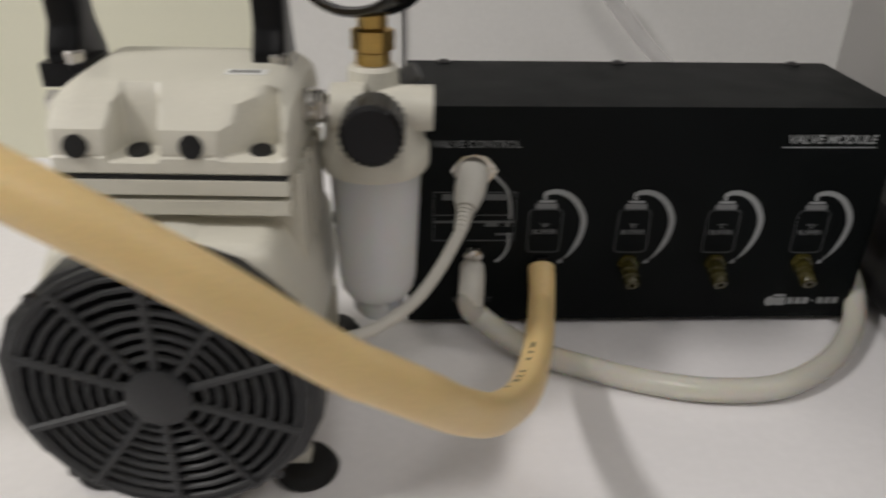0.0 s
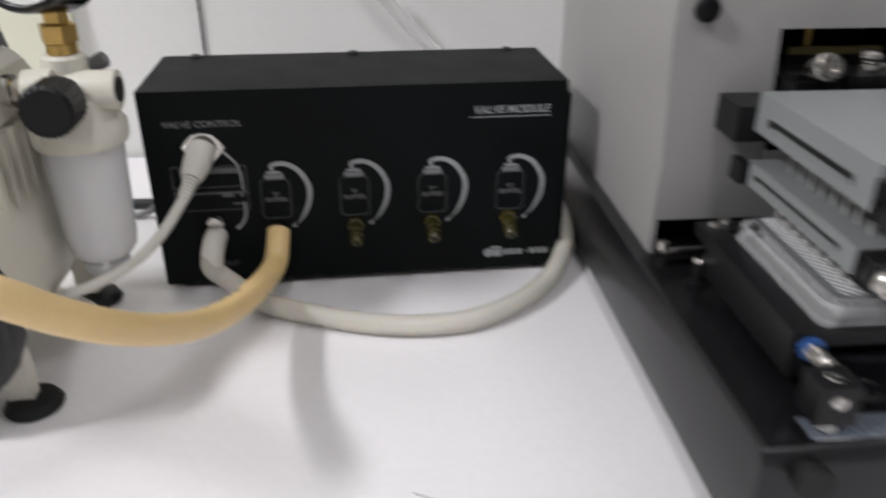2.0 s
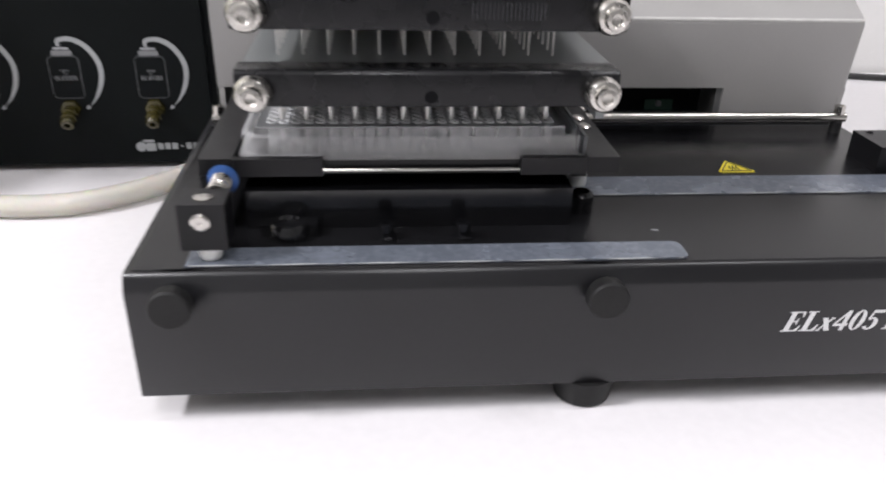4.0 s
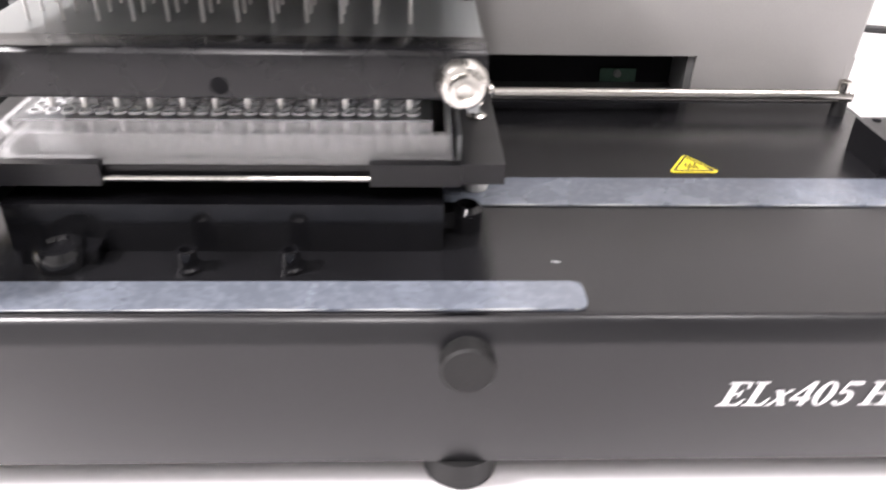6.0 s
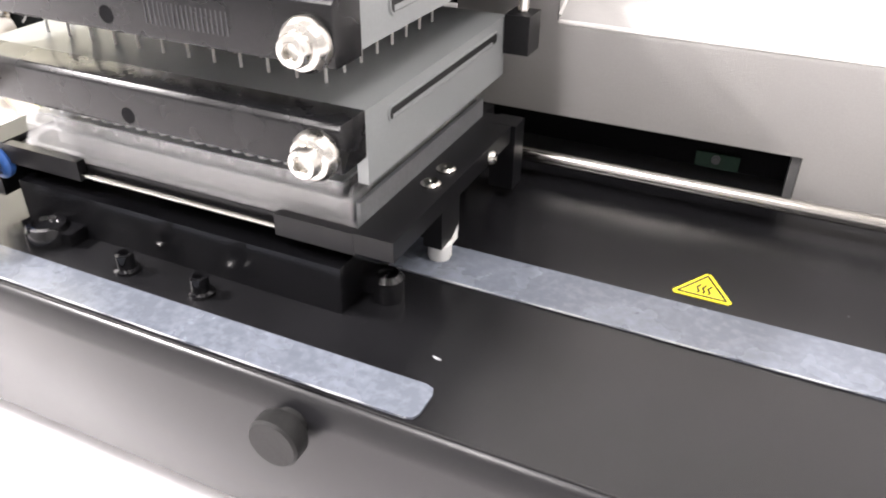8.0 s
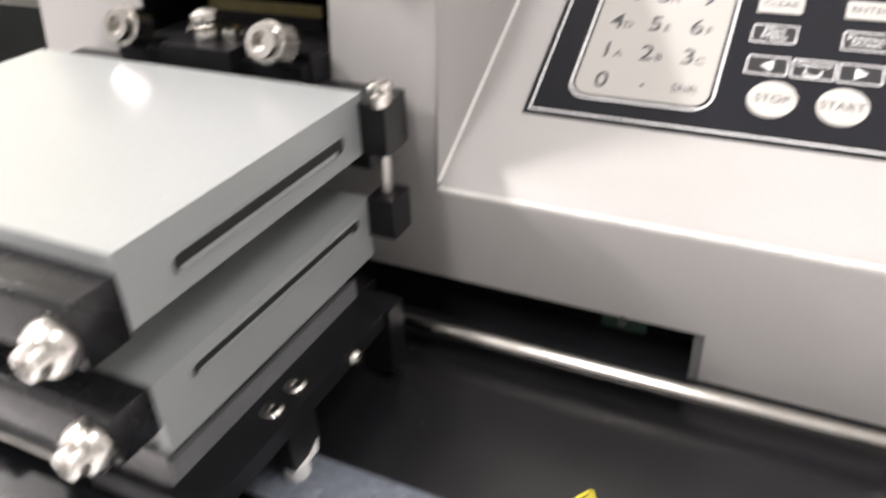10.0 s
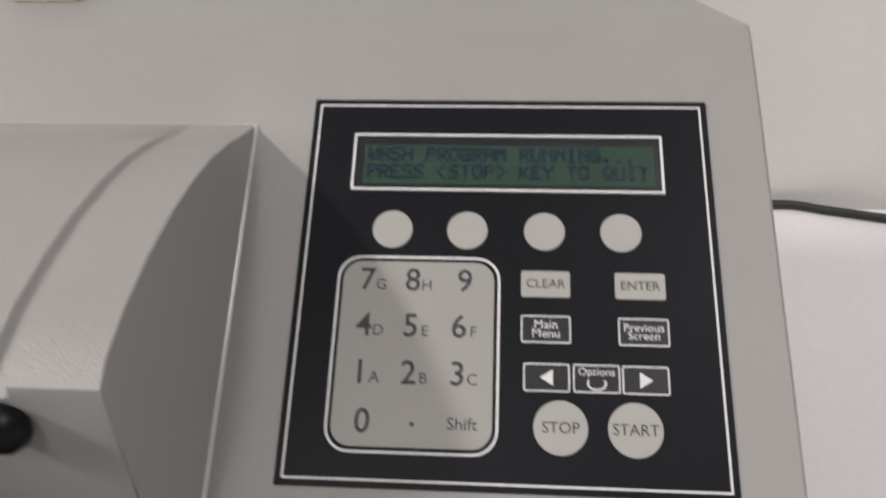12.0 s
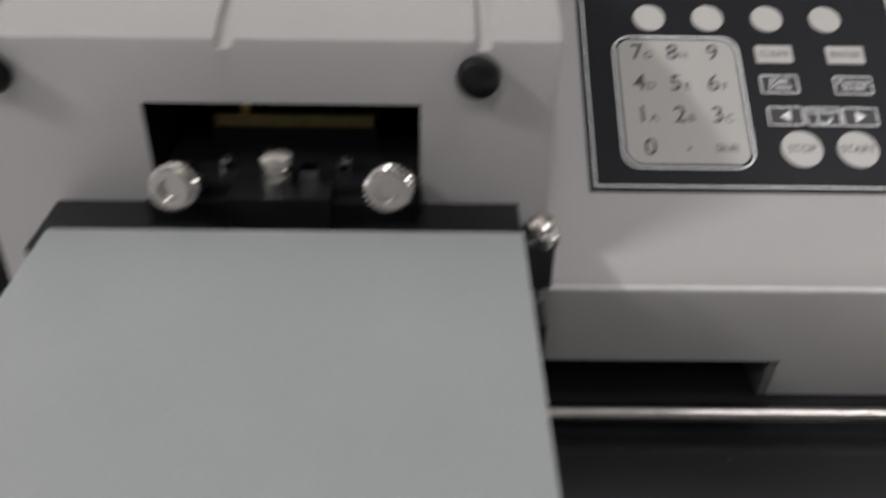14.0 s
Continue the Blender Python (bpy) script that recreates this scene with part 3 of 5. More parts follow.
part("key_word", text_mesh("Options", 0.0030, M["ink_white"], thick=0.00003), None, options_key, m=on_pad(0.0849, 0.0316, 0.00036))
hook = tube([on_pad(0.0849 + 0.0024 * math.cos(radians(a)), 0.0285 + 0.0017 * math.sin(radians(a)), 0.0003).translation for a in range(150, 395, 20)], 0.0003, 3, 6)
part("arrow", hook, M["ink_white"], options_key)
for word, u in (("STOP", 0.0751), ("START", 0.0947)):
    k = part("round_key", disc(0.0072, 0.0003, on_pad(u, 0.0165), 0.0001, 44), M["key"], keypad, "large round beige key")
    part("key_word", text_mesh(word, 0.0042, M["ink_dark"], thick=0.00003), None, k, m=on_pad(u, 0.0164, 0.00036))

# maker's mark on the slope, left as plain shapes
mark = part("maker_mark", tube([PAD @ Vector((-0.1345 + 0.0022 * math.cos(a), 0.131 + 0.0030 * math.sin(a), 0.0003)) for a in [radians(q) for q in range(0, 361, 24)]], 0.0005, 2, 6), M["ink_dark"], housing, "dark maker's mark of plain shapes")
for u, w, h in ((-0.1398, 0.0010, 0.0056), (-0.1300, 0.0052, 0.0010), (-0.1300, 0.0011, 0.0074), (-0.1258, 0.0034, 0.0042), (-0.1226, 0.0010, 0.0088), (-0.1206, 0.0022, 0.0012), (-0.1445, 0.0046, 0.0074)):
    part("stroke", plaque(w, h, 0.0003, 0.0002, PAD @ Matrix.Translation((u, 0.131 + h / 2 - 0.003, 0.0001))), M["ink_dark"], mark)

# ---- deck details ----
def strip(x0, x1, y0, y1, label):
    return part("tape_strip", prism([(x0, y0), (x1 - 0.003, y0), (x1 - 0.0008, y0 + 0.0008), (x1, y0 + 0.003), (x1, y1 - 0.003), (x1 - 0.0008, y1 - 0.0008), (x1 - 0.003, y1), (x0, y1)], 0.0622, 0.0629, "z"), M["tape"], base, label)


# Pale front edge of each strip: scuffs plus a painted edge highlight
for x0, x1, y in ((-0.078, 0.0955, -0.0446), (0.0455, 0.2340, 0.0120)):
    line = [(x0 + (x1 - x0) * k / 24, y + random.Random(k).uniform(-0.00012, 0.00012), 0.0627) for k in range(25)]
    part("scuffed_edge_highlight", tube(line, lambda v: 0.00022 + 0.00014 * math.sin(37 * v), 2, 5), M["ink_grey"], base, "pale strip edge, scuffs and a painted highlight")
strip(-0.079, 0.098, -0.0446, -0.0318, "cloudy bluish slide strip along the front")
strip(0.045, 0.2345, 0.0120, 0.0312, "cloudy bluish slide strip across the deck")
tri = [(0.1428, 0.0372), (0.1592, 0.0372), (0.1511, 0.0504)]


def tri_plate(scale, z0, z1):
    c = (0.1510, 0.0416)
    out = []
    for i in range(3):
        a, b, d = Vector(tri[i - 1]), Vector(tri[i]), Vector(tri[(i + 1) % 3])
        for q in (a, d):
            out.append(b + (q - b) * 0.08)
    return prism([(c[0] + (p.x - c[0]) * scale, c[1] + (p.y - c[1]) * scale) for p in out], z0, z1, "z")


sign = part("warning_sign", tri_plate(1.13, 0.0622, 0.0625), M["yellow"], base, "yellow triangular hot surface warning label")
ring_bm = bmesh.new()
for i in range(3):
    a, b = [Vector((0.1510 + (Vector(q).x - 0.1510) * 0.86, 0.0416 + (Vector(q).y - 0.0416) * 0.86, 0.06252)) for q in (tri[i], tri[(i + 1) % 3])]
    ring_bm = join(ring_bm, tube([a, b], 0.00036, 1, 6, False))
part("sign_line", ring_bm, M["keyblack"], sign)
for k in (-1, 0, 1):
    part("heat_wave", tube([(0.1510 + k * 0.0016 + 0.0004 * math.sin(s * 1.6), 0.0392 + s * 0.0009, 0.06252) for s in range(6)], 0.00034, 3, 6), M["keyblack"], sign)

part("paint_chip", tube([(0.0914, -0.0208, 0.0623), (0.0928, -0.0213, 0.0623), (0.0941, -0.0214, 0.0623)], lambda s: 0.00015 + 0.0002 * math.sin(3.1 * s), 4, 6), M["ink_grey"], base, "tiny pale chip in the deck paint")
for cx, cy in ((0.1110, 0.0830), (0.1480, 0.0790), (0.0960, 0.0560), (0.1905, 0.0460)):
    part("dust_speck", disc(0.00025, 0.0002, Matrix.Translation((cx, cy, 0.0622)), 0.0001, 8), M["ink_dim"], base)

# steel rail with its end block
rail = part("rail", lathe([(0, 0), (0.0026, 0), (0.0026, 0.3240), (0, 0.3240)], Matrix.Translation((-0.0925, 0.0922, 0.0702)) @ Matrix.Rotation(radians(90), 4, "Y"), 24), M["chrome"], washer, "polished steel guide rail")
for rx in (-0.0895, 0.2278):
    part("rail_screw", lathe([(0, 0), (0.0027, 0), (0.0027, 0.0042), (0.0018, 0.0044), (0.0016, 0.003), (0, 0.003)], Matrix.Translation((rx, 0.0922, 0.0723)), 20), M["chrome"], rail, "steel cap screw")
    part("rail_post", lathe([(0, 0), (0.0030, 0), (0.0030, 0.0062), (0, 0.0062)], Matrix.Translation((rx, 0.0922, 0.0622)), 16), M["rubber"], rail)
part("end_block", join(box(0.2160, 0.2360, 0.0350, 0.0590, 0.0622, 0.0745, 0.0008)), M["anod"], washer, "black end block")
small_screw(washer, Matrix.Translation((0.2222, 0.0555, 0.0744)), 0.0016, 0.0006, "dark", "block_hole")
sensor = part("sensor_post", lathe([(0, 0), (0.0046, 0), (0.0046, 0.0025), (0.0030, 0.0030), (0.0030, 0.0130), (0, 0.0130)], Matrix.Translation((-0.0785, 0.0710, 0.0622)), 18), M["anod"], washer, "black post with a steel cap")
part("post_cap", disc(0.0030, 0.0024, Matrix.Translation((-0.0785, 0.0710, 0.0751)), 0.0006, 18), M["chrome"], sensor)

# priming trough under the carriage
trough_bm = box(-0.062, 0.0605, -0.0155, 0.072, 0.0622, 0.0775, 0.0022, 3)
trough = part("trough", trough_bm, M["gloss"], washer, "glossy black priming trough")
part("trough_ear", lathe([(0, 0), (0.0048, 0), (0.0048, 0.007), (0.0035, 0.0085), (0.0030, 0.0085), (0.0027, 0.0066), (0, 0.0066)], Matrix.Translation((0.0680, -0.0020, 0.0622))), M["gloss"], trough)
part("trough_ear", lathe([(0, 0), (0.0070, 0), (0.0070, 0.0045), (0.0060, 0.006), (0.0045, 0.0062), (0.0040, 0.005), (0, 0.005)], Matrix.Translation((-0.046, -0.0215, 0.0622))), M["gloss"], trough)
part("ear_wing", box(-0.0565, -0.0355, -0.0225, -0.0150, 0.0622, 0.0668, 0.0012), M["gloss"], trough)
part("ear_arm", box(0.0600, 0.0680, -0.0052, 0.0012, 0.0640, 0.0695, 0.0008), M["gloss"], trough)
for px in (-0.0104, 0.0180):
    part("peg", lathe([(0, 0), (0.0040, 0), (0.0040, 0.0010), (0.0028, 0.0014), (0.0028, 0.0062), (0.0018, 0.0064), (0.0015, 0.004), (0, 0.004)], Matrix.Translation((px, -0.0245, 0.0622)), 20), M["gloss"], trough)

# carriage: black frame that holds the microplate
carriage = part("carriage", box(-0.0648, 0.0648, 0.0752, 0.0860, 0.0838, 0.0899, 0.0006), M["anod"], washer, "black anodised plate carriage")
part("carriage_arm", box(0.0652, 0.0772, -0.0150, 0.0780, 0.0838, 0.0899, 0.0006), M["anod"], carriage, "black side arm of the carriage")
part("carriage_arm", box(-0.0772, -0.0652, -0.0150, 0.0860, 0.0838, 0.0899, 0.0006), M["anod"], carriage, "black side arm of the carriage")
part("front_tab", box(-0.0651, -0.0330, -0.0150, -0.0118, 0.0830, 0.0896, 0.0005), M["anod"], carriage)
part("front_tab", box(0.0400, 0.0651, -0.0150, -0.0118, 0.0830, 0.0896, 0.0005), M["anod"], carriage)
for sx, sy in ((-0.0705, 0.0800), (-0.0635, 0.0825)):
    small_screw(carriage, Matrix.Translation((sx, sy, 0.0898)), 0.0027, 0.0026, "chrome", "screw")
part("carriage_floor", box(-0.0645, 0.0645, -0.0115, 0.0758, 0.0826, 0.0878), M["anod"], carriage)
part("front_rod", lathe([(0, 0), (0.0009, 0), (0.0009, 0.073), (0, 0.073)], Matrix.Translation((-0.033, -0.0132, 0.0846)) @ Matrix.Rotation(radians(90), 4, "Y"), 12), M["chrome"], carriage, "thin bright rod")
part("guide_strip", box(0.0640, 0.0652, -0.0105, 0.0740, 0.0870, 0.0965, 0.0003, 1), M["smoky"], carriage, "clear plastic edge guide")
for sy in (0.0191, 0.0298):
    small_screw(carriage, Matrix.Translation((0.0715, sy, 0.0898)), 0.0031, 0.0014)
part("carriage_leg", box(0.0690, 0.0752, 0.0190, 0.0320, 0.0682, 0.0839, 0.0006), M["anod"], carriage)
part("glide_foot", lathe([(0, 0), (0.0034, 0), (0.0038, 0.001), (0.0038, 0.0054), (0, 0.0054)], Matrix.Translation((0.0727, 0.0232, 0.0629)), 20), M["white"], carriage, "white plastic glide foot")
part("tape_tip", prism([(0.0215, 0.0665), (0.0300, 0.0668), (0.0305, 0.0712)], 0.0755, 0.0757, "x"), M["white"], carriage, "torn white paper tip")
part("carriage_post", box(0.0700, 0.0790, 0.0700, 0.0790, 0.0660, 0.0900, 0.0007), M["anod"], carriage)
small_screw(carriage, Matrix.Translation((0.0778, 0.050, 0.0868)) @ Matrix.Rotation(radians(90), 4, "Y"), 0.0024, 0.002)
part("side_arm", box(-0.0770, -0.0700, -0.0160, 0.0700, 0.0700, 0.0836, 0.0006), M["anod"], carriage)
stop_block = part("stop_block", box(-0.0795, -0.0640, -0.0435, -0.0295, 0.0680, 0.0848, 0.0007), M["anod"], carriage, "black block with two steel screws")
small_screw(stop_block, Matrix.Translation((-0.0717, -0.0370, 0.0847)), 0.0035, 0.0008)
small_screw(stop_block, facing_front(-0.0722, -0.0434, 0.0785), 0.0033, 0.0012)
part("glide_foot", lathe([(0, 0), (0.0034, 0), (0.0040, 0.001), (0.0040, 0.0060), (0, 0.0060)], Matrix.Translation((-0.0710, -0.0380, 0.0628)), 20), M["white"], stop_block, "white plastic glide foot")
spring_line = [(-0.0690 + 0.0034 * math.cos(a * 1.05), -0.0290 + a * 0.00035, 0.0822 + 0.0034 * math.sin(a * 1.05)) for a in range(0, 36)]
part("spring", tube(spring_line, 0.0006, 2, 6), M["chrome"], stop_block, "small coil spring")
part("spring_bolt", lathe([(0, 0), (0.0024, 0), (0.0024, 0.016), (0, 0.016)], facing_front(-0.0690, -0.0145, 0.0822), 16), M["chrome"], stop_block)
part("spring_cap", lathe([(0, 0), (0.0054, 0), (0.0056, 0.0008), (0.0056, 0.0022), (0.0042, 0.003), (0, 0.003)], facing_front(-0.0690, -0.0136, 0.0822), 24), M["blue"], stop_block, "blue plastic spring cap")

# ---- manifold: two stacked blocks ----
def manifold_block(name, zt, thick, bar_top, bar_h, label):
    blk = part(name, box(-0.0588, 0.0697, -0.0135, 0.0808, zt - thick, zt, 0.0010, 3), M["manifold"], washer, label)
    front_bar = part("front_bar", prism([(-0.0255, bar_top - bar_h + 0.0006), (-0.0255, bar_top - 0.0014), (-0.0241, bar_top), (-0.0138, bar_top), (-0.0138, bar_top - bar_h), (-0.0249, bar_top - bar_h)], -0.0600, 0.0700, "x", 0.0005), M["bar"], blk, "black anodised front bar")
    part("bar_hole", disc(0.0023, 0.0003, facing_front(0.0052, -0.0253, bar_top - bar_h * 0.72), 0.0001, 20), M["dark"], front_bar)
    return blk, front_bar


upper, ubar = manifold_block("upper_block", 0.1572, 0.0182, 0.1530, 0.0153, "satin grey upper dispensing block")
lower, lbar = manifold_block("lower_block", 0.1242, 0.0110, 0.1247, 0.0125, "satin grey lower aspirating block")
part("side_skirt", box(0.0664, 0.0696, -0.0128, 0.0802, 0.1040, 0.1134, 0.0005), M["manifold"], lower, "satin grey lower flange")
for sx in (-0.0540, 0.0640):
    socket_screw("thumb_screw", sx, -0.0253, 0.1432, ubar)
    socket_screw("thumb_screw", sx, -0.0253, 0.1172, lbar)
for i in range(18):
    part("engraved_tick", box(0.018 + i * 0.0014, 0.0183 + i * 0.0014, -0.02565, -0.0253, 0.1415, 0.1470), M["ink_dark"], ubar)


def long_slot(blk, x, zc, h, y0, y1, sign):
    """A rounded channel on the side of a block: bright rim, its shade a dark plaque."""
    w = y1 - y0
    m = Matrix.Translation((x, (y0 + y1) / 2, zc)) @ Matrix.Rotation(radians(90 * sign), 4, "Y") @ Matrix.Rotation(radians(90), 4, "Z")
    # No recess is cut; black colour gives the shade of the deep channel
    s = part("channel_shade", plaque(w, h, h * 0.48, 0.00025, m), M["rubber"], blk, "dark plaque as the shade of a long rounded channel")
    part("channel_rim", outline(w + 0.0008, h + 0.0008, h * 0.5, 0.0006, 0.0005, m), M["manifold"], s)
    part("channel_rod", box(x + sign * 0.0002 - 0.0002, x + sign * 0.0002 + 0.0002, y0 + 0.002, y1 - 0.004, zc - h * 0.42, zc - h * 0.15), M["manifold"], s)


for sign, x in ((1, 0.0697), (-1, -0.0588)):
    long_slot(upper, x, 0.1462, 0.0050, 0.0000, 0.0690, sign)
    long_slot(lower, x, 0.1190, 0.0036, -0.0020, 0.0720, sign)

# needles between the blocks, and below into the wells
needle = mesh_of("needle", lathe([(0, 0), (0.00045, 0), (0.00050, 0.0154), (0, 0.0154)], None, 8), M["needle"])
needle_low = mesh_of("needle", lathe([(0, 0), (0.0009, 0), (0.0010, 0.0206), (0, 0.0206)], None, 10), M["needle"])
for r in range(8):
    for c in range(12):
        part("needle", needle, None, upper, m=Matrix.Translation((-0.0495 + c * 0.009 + 0.0016, r * 0.009 - 0.001, 0.1240)))
        part("needle", needle_low, None, lower, m=Matrix.Translation((-0.0482 + c * 0.009, r * 0.009, 0.0930)))

# corner post and back clamp of the manifold
for sx in (0.0746,):
    post = part("corner_post", box(sx - 0.0046, sx + 0.0038, 0.0780, 0.0880, 0.1395, 0.1550, 0.0006), M["anod"], washer, "black corner post")
    part("corner_post_foot", box(sx - 0.0046, sx + 0.0042, 0.0780, 0.0890, 0.1120, 0.1250, 0.0006), M["anod"], post)
    part("post_pin", disc(0.0018, 0.0150, Matrix.Translation((sx, 0.0830, 0.1248)), 0.0002, 16), M["chrome"], post)
    part("post_screw", lathe([(0, 0), (0.0036, 0), (0.0036, 0.0045), (0.0025, 0.0052), (0.0021, 0.0034), (0, 0.0034)], Matrix.Translation((sx, 0.0830, 0.1549)), 24), M["chrome"], post, "steel cap screw")
part("corner_post_foot", box(-0.0632, -0.0589, 0.0780, 0.0890, 0.1130, 0.1240, 0.0006), M["anod"], washer, "black corner post foot")
part("stop_screw", lathe([(0, 0), (0.0026, 0), (0.0026, 0.0030), (0.0018, 0.0036), (0, 0.0036)], Matrix.Translation((0.0768, 0.0792, 0.1548)), 20), M["chrome"], washer, "small steel cap screw")
part("rear_plate", box(-0.0672, 0.0705, 0.0812, 0.1050, 0.1330, 0.1500, 0.0008), M["anod"], washer, "black plate behind the manifold")
clamp = part("arm_block", box(-0.0360, 0.0405, 0.0940, 0.1450, 0.1420, 0.1570, 0.0010), M["anod"], washer, "black manifold arm block")
part("arm_front", box(-0.0125, 0.0165, 0.0900, 0.1080, 0.1450, 0.1610, 0.0008), M["anod"], clamp)
part("circuit_strip", box(-0.0236, 0.0262, 0.1290, 0.1304, 0.1622, 0.1662, 0.0002, 1), M["pcb"], clamp, "olive circuit board edge")
part("board_holder", box(-0.0240, 0.0266, 0.1288, 0.1310, 0.1568, 0.1621, 0.0003, 1), M["anod"], clamp)
part("board_tab", box(-0.0150, -0.0126, 0.1302, 0.1314, 0.1600, 0.1785, 0.0002, 1), M["brass"], clamp)
for sx, r in ((-0.0250, 0.0069), (0.0332, 0.0069)):
    m = Matrix.Translation((sx, 0.0955, 0.1630)) @ Matrix.Rotation(radians(68), 4, "X")
    part("clamp_screw", join(knurled(r, 0.0085, 26, 0.0005, m), lathe([(0, 0.0085), (0.0052, 0.0085), (0.0052, 0.0115), (0.0030, 0.0115), (0.0028, 0.009), (0, 0.009)], m, 24)), M["chrome"], clamp, "knurled bright steel thumbscrew")
part("screw_bracket", box(-0.0345, 0.0415, 0.0980, 0.1040, 0.1500, 0.1600, 0.0010), M["anod"], clamp)
m = Matrix.Translation((0.0012, 0.0990, 0.1608))
part("hose_barb", join(lathe([(0, 0), (0.0042, 0), (0.0046, 0.002), (0.0042, 0.004), (0.0028, 0.0044), (0.0040, 0.0054), (0.0050, 0.0072), (0.0046, 0.0092), (0.0028, 0.0102), (0, 0.0104)], m, 24), box(0.0075, 0.0125, 0.0985, 0.1035, 0.1605, 0.165, 0.0008)), M["chrome"], clamp, "steel fittings on the arm")
for sx in (-0.0165, 0.0185):
    small_screw(clamp, Matrix.Translation((sx, 0.1120, 0.1569)), 0.0028, 0.0045)

# ---- microplate on the carriage ----
plate = thing("microplate", "clear plastic 384-well microplate sitting in the carriage", "microplate", (0, 0, 0))
def plate_line(w, d, cut):
    """The outline of a plate with two cut corners at its left."""
    x, y0, y1 = w / 2, 0.0315 - d / 2, 0.0315 + d / 2
    return [(-x + cut, y0), (x, y0), (x, y1), (-x + cut, y1), (-x, y1 - cut), (-x, y0 + cut)]


def plate_wall(w, d, cut, thick, z0, z1):
    bm = bmesh.new()
    rings = [[bm.verts.new((*p, z)) for p in plate_line(w - 2 * t, d - 2 * t, cut)] for t, z in ((0, z0), (0, z1), (thick, z1), (thick, z0))]
    for a, b in zip(rings, rings[1:] + rings[:1]):
        for i in range(6):
            bm.faces.new((a[i], a[(i + 1) % 6], b[(i + 1) % 6], b[i]))
    return bm


part("skirt", plate_wall(0.1278, 0.0855, 0.0050, 0.0016, 0.0879, 0.0896), M["milky"], plate)
part("rim", plate_wall(0.1252, 0.0830, 0.0050, 0.0012, 0.0894, 0.0962), M["milky"], plate)
part("end_wall", box(0.0611, 0.0621, -0.0088, 0.0720, 0.0894, 0.0992, 0.0003, 1), M["clear"], plate)
part("top_edge", plate_wall(0.1254, 0.0832, 0.0050, 0.0020, 0.0961, 0.0966), M["milky"], plate)
def well_bm(m=None):
    return lathe([(0, 0.0882), (0.0018, 0.0882), (0.0019, 0.0984), (0.0015, 0.0984), (0.0014, 0.0970), (0, 0.0890)], m, 12)


well = mesh_of("well", well_bm(), M["well"])
part("well_deck", box(-0.0570, 0.0572, -0.0060, 0.0690, 0.0984, 0.0990), M["smoky"], plate)
part("deck_front", box(-0.0570, 0.0572, -0.0064, -0.0061, 0.0958, 0.0990), M["milky"], plate)
for r in range(12):
    for c in range(24):
        part("well", well, None, plate, m=Matrix.Translation((-0.05175 + c * 0.0045, -0.00225 + r * 0.0045, 0)))
far_rows = well_bm(Matrix.Translation((-0.05175, -0.00225 + 12 * 0.0045, 0)))
for k in range(1, 96):
    far_rows = join(far_rows, well_bm(Matrix.Translation((-0.05175 + (k % 24) * 0.0045, -0.00225 + (12 + k // 24) * 0.0045, 0))))
rim_rings = bmesh.new()
for k in range(384):
    cx, cy = -0.05175 + (k % 24) * 0.0045, -0.00225 + (k // 24) * 0.0045
    loops = [[rim_rings.verts.new((cx + r * math.cos(math.pi * q / 6), cy + r * math.sin(math.pi * q / 6), z)) for q in range(12)] for r, z in ((0.0021, 0.0993), (0.0021, 0.1000), (0.0015, 0.1000), (0.0014, 0.0993))]
    for lo, hi in zip(loops, loops[1:]):
        for q in range(12):
            rim_rings.faces.new((lo[q], lo[(q + 1) % 12], hi[(q + 1) % 12], hi[q]))
tagged(part("well_rims", rim_rings, M["rimclear"], plate), "bright round rims of the wells", kind="stuff")
tagged(part("well_rows", far_rows, M["well"], plate), "rows of small clear wells", kind="stuff")

# ---- valve module ----
VT = math.degrees(math.atan2(0.0100, 0.2555))
valve = thing("valve_module", "black steel valve control box with four buffer ports", "valve box", (-0.3722, 0.1960, 0), turn=VT)
W, DEEP = 0.2557, 0.0890
part("case", box(0, W, 0, DEEP, 0.0042, 0.1305, 0.0016, 3), M["black_steel"], valve, "black powder-coated steel case")
part("case_side", box(W - 0.0005, W + 0.004, 0.004, DEEP - 0.002, 0.006, 0.121, 0.001), M["black_steel"], valve)
for u in (0.0217, 0.1265, 0.2335):
    part("lid_screw", lathe([(0, 0), (0.0042, 0), (0.0040, 0.0010), (0.0024, 0.0020), (0, 0.0022)], Matrix.Translation((u, DEEP - 0.005, 0.1304)), 20), M["gloss"], valve)
for u in (0.012, W - 0.012):
    for v in (0.012, DEEP - 0.012):
        part("foot", disc(0.006, 0.0045, Matrix.Translation((u, v, 0)), 0.0006, 16), M["rubber"], valve)


def face(u, z, lift=0.0):
    return facing_front(u, -0.0001 - lift, z)


part("lettering", text_mesh("VALVE CONTROL", 0.0055, M["ink_mid"], width=1.04), None, valve, m=face(0.0354, 0.1103))
part("lettering", text_mesh("VALVE MODULE", 0.0066, M["ink_grey"], shear=0.2, width=1.0, bold=0.00012), None, valve, m=face(0.2210, 0.1133))
part("underline", plaque(0.0503, 0.0006, 0.0002, 0.0001, face(0.2204, 0.1091)), M["ink_grey"], valve)
part("lettering", text_mesh("FLUID OUT", 0.0047, M["ink_dim"], width=0.92), None, valve, m=face(0.0361, 0.0172))
# small connection diagram
part("diagram", outline(0.0443, 0.0290, 0.0005, 0.0004, 0.0001, face(0.0354, 0.0695)), M["ink_dim"], valve)
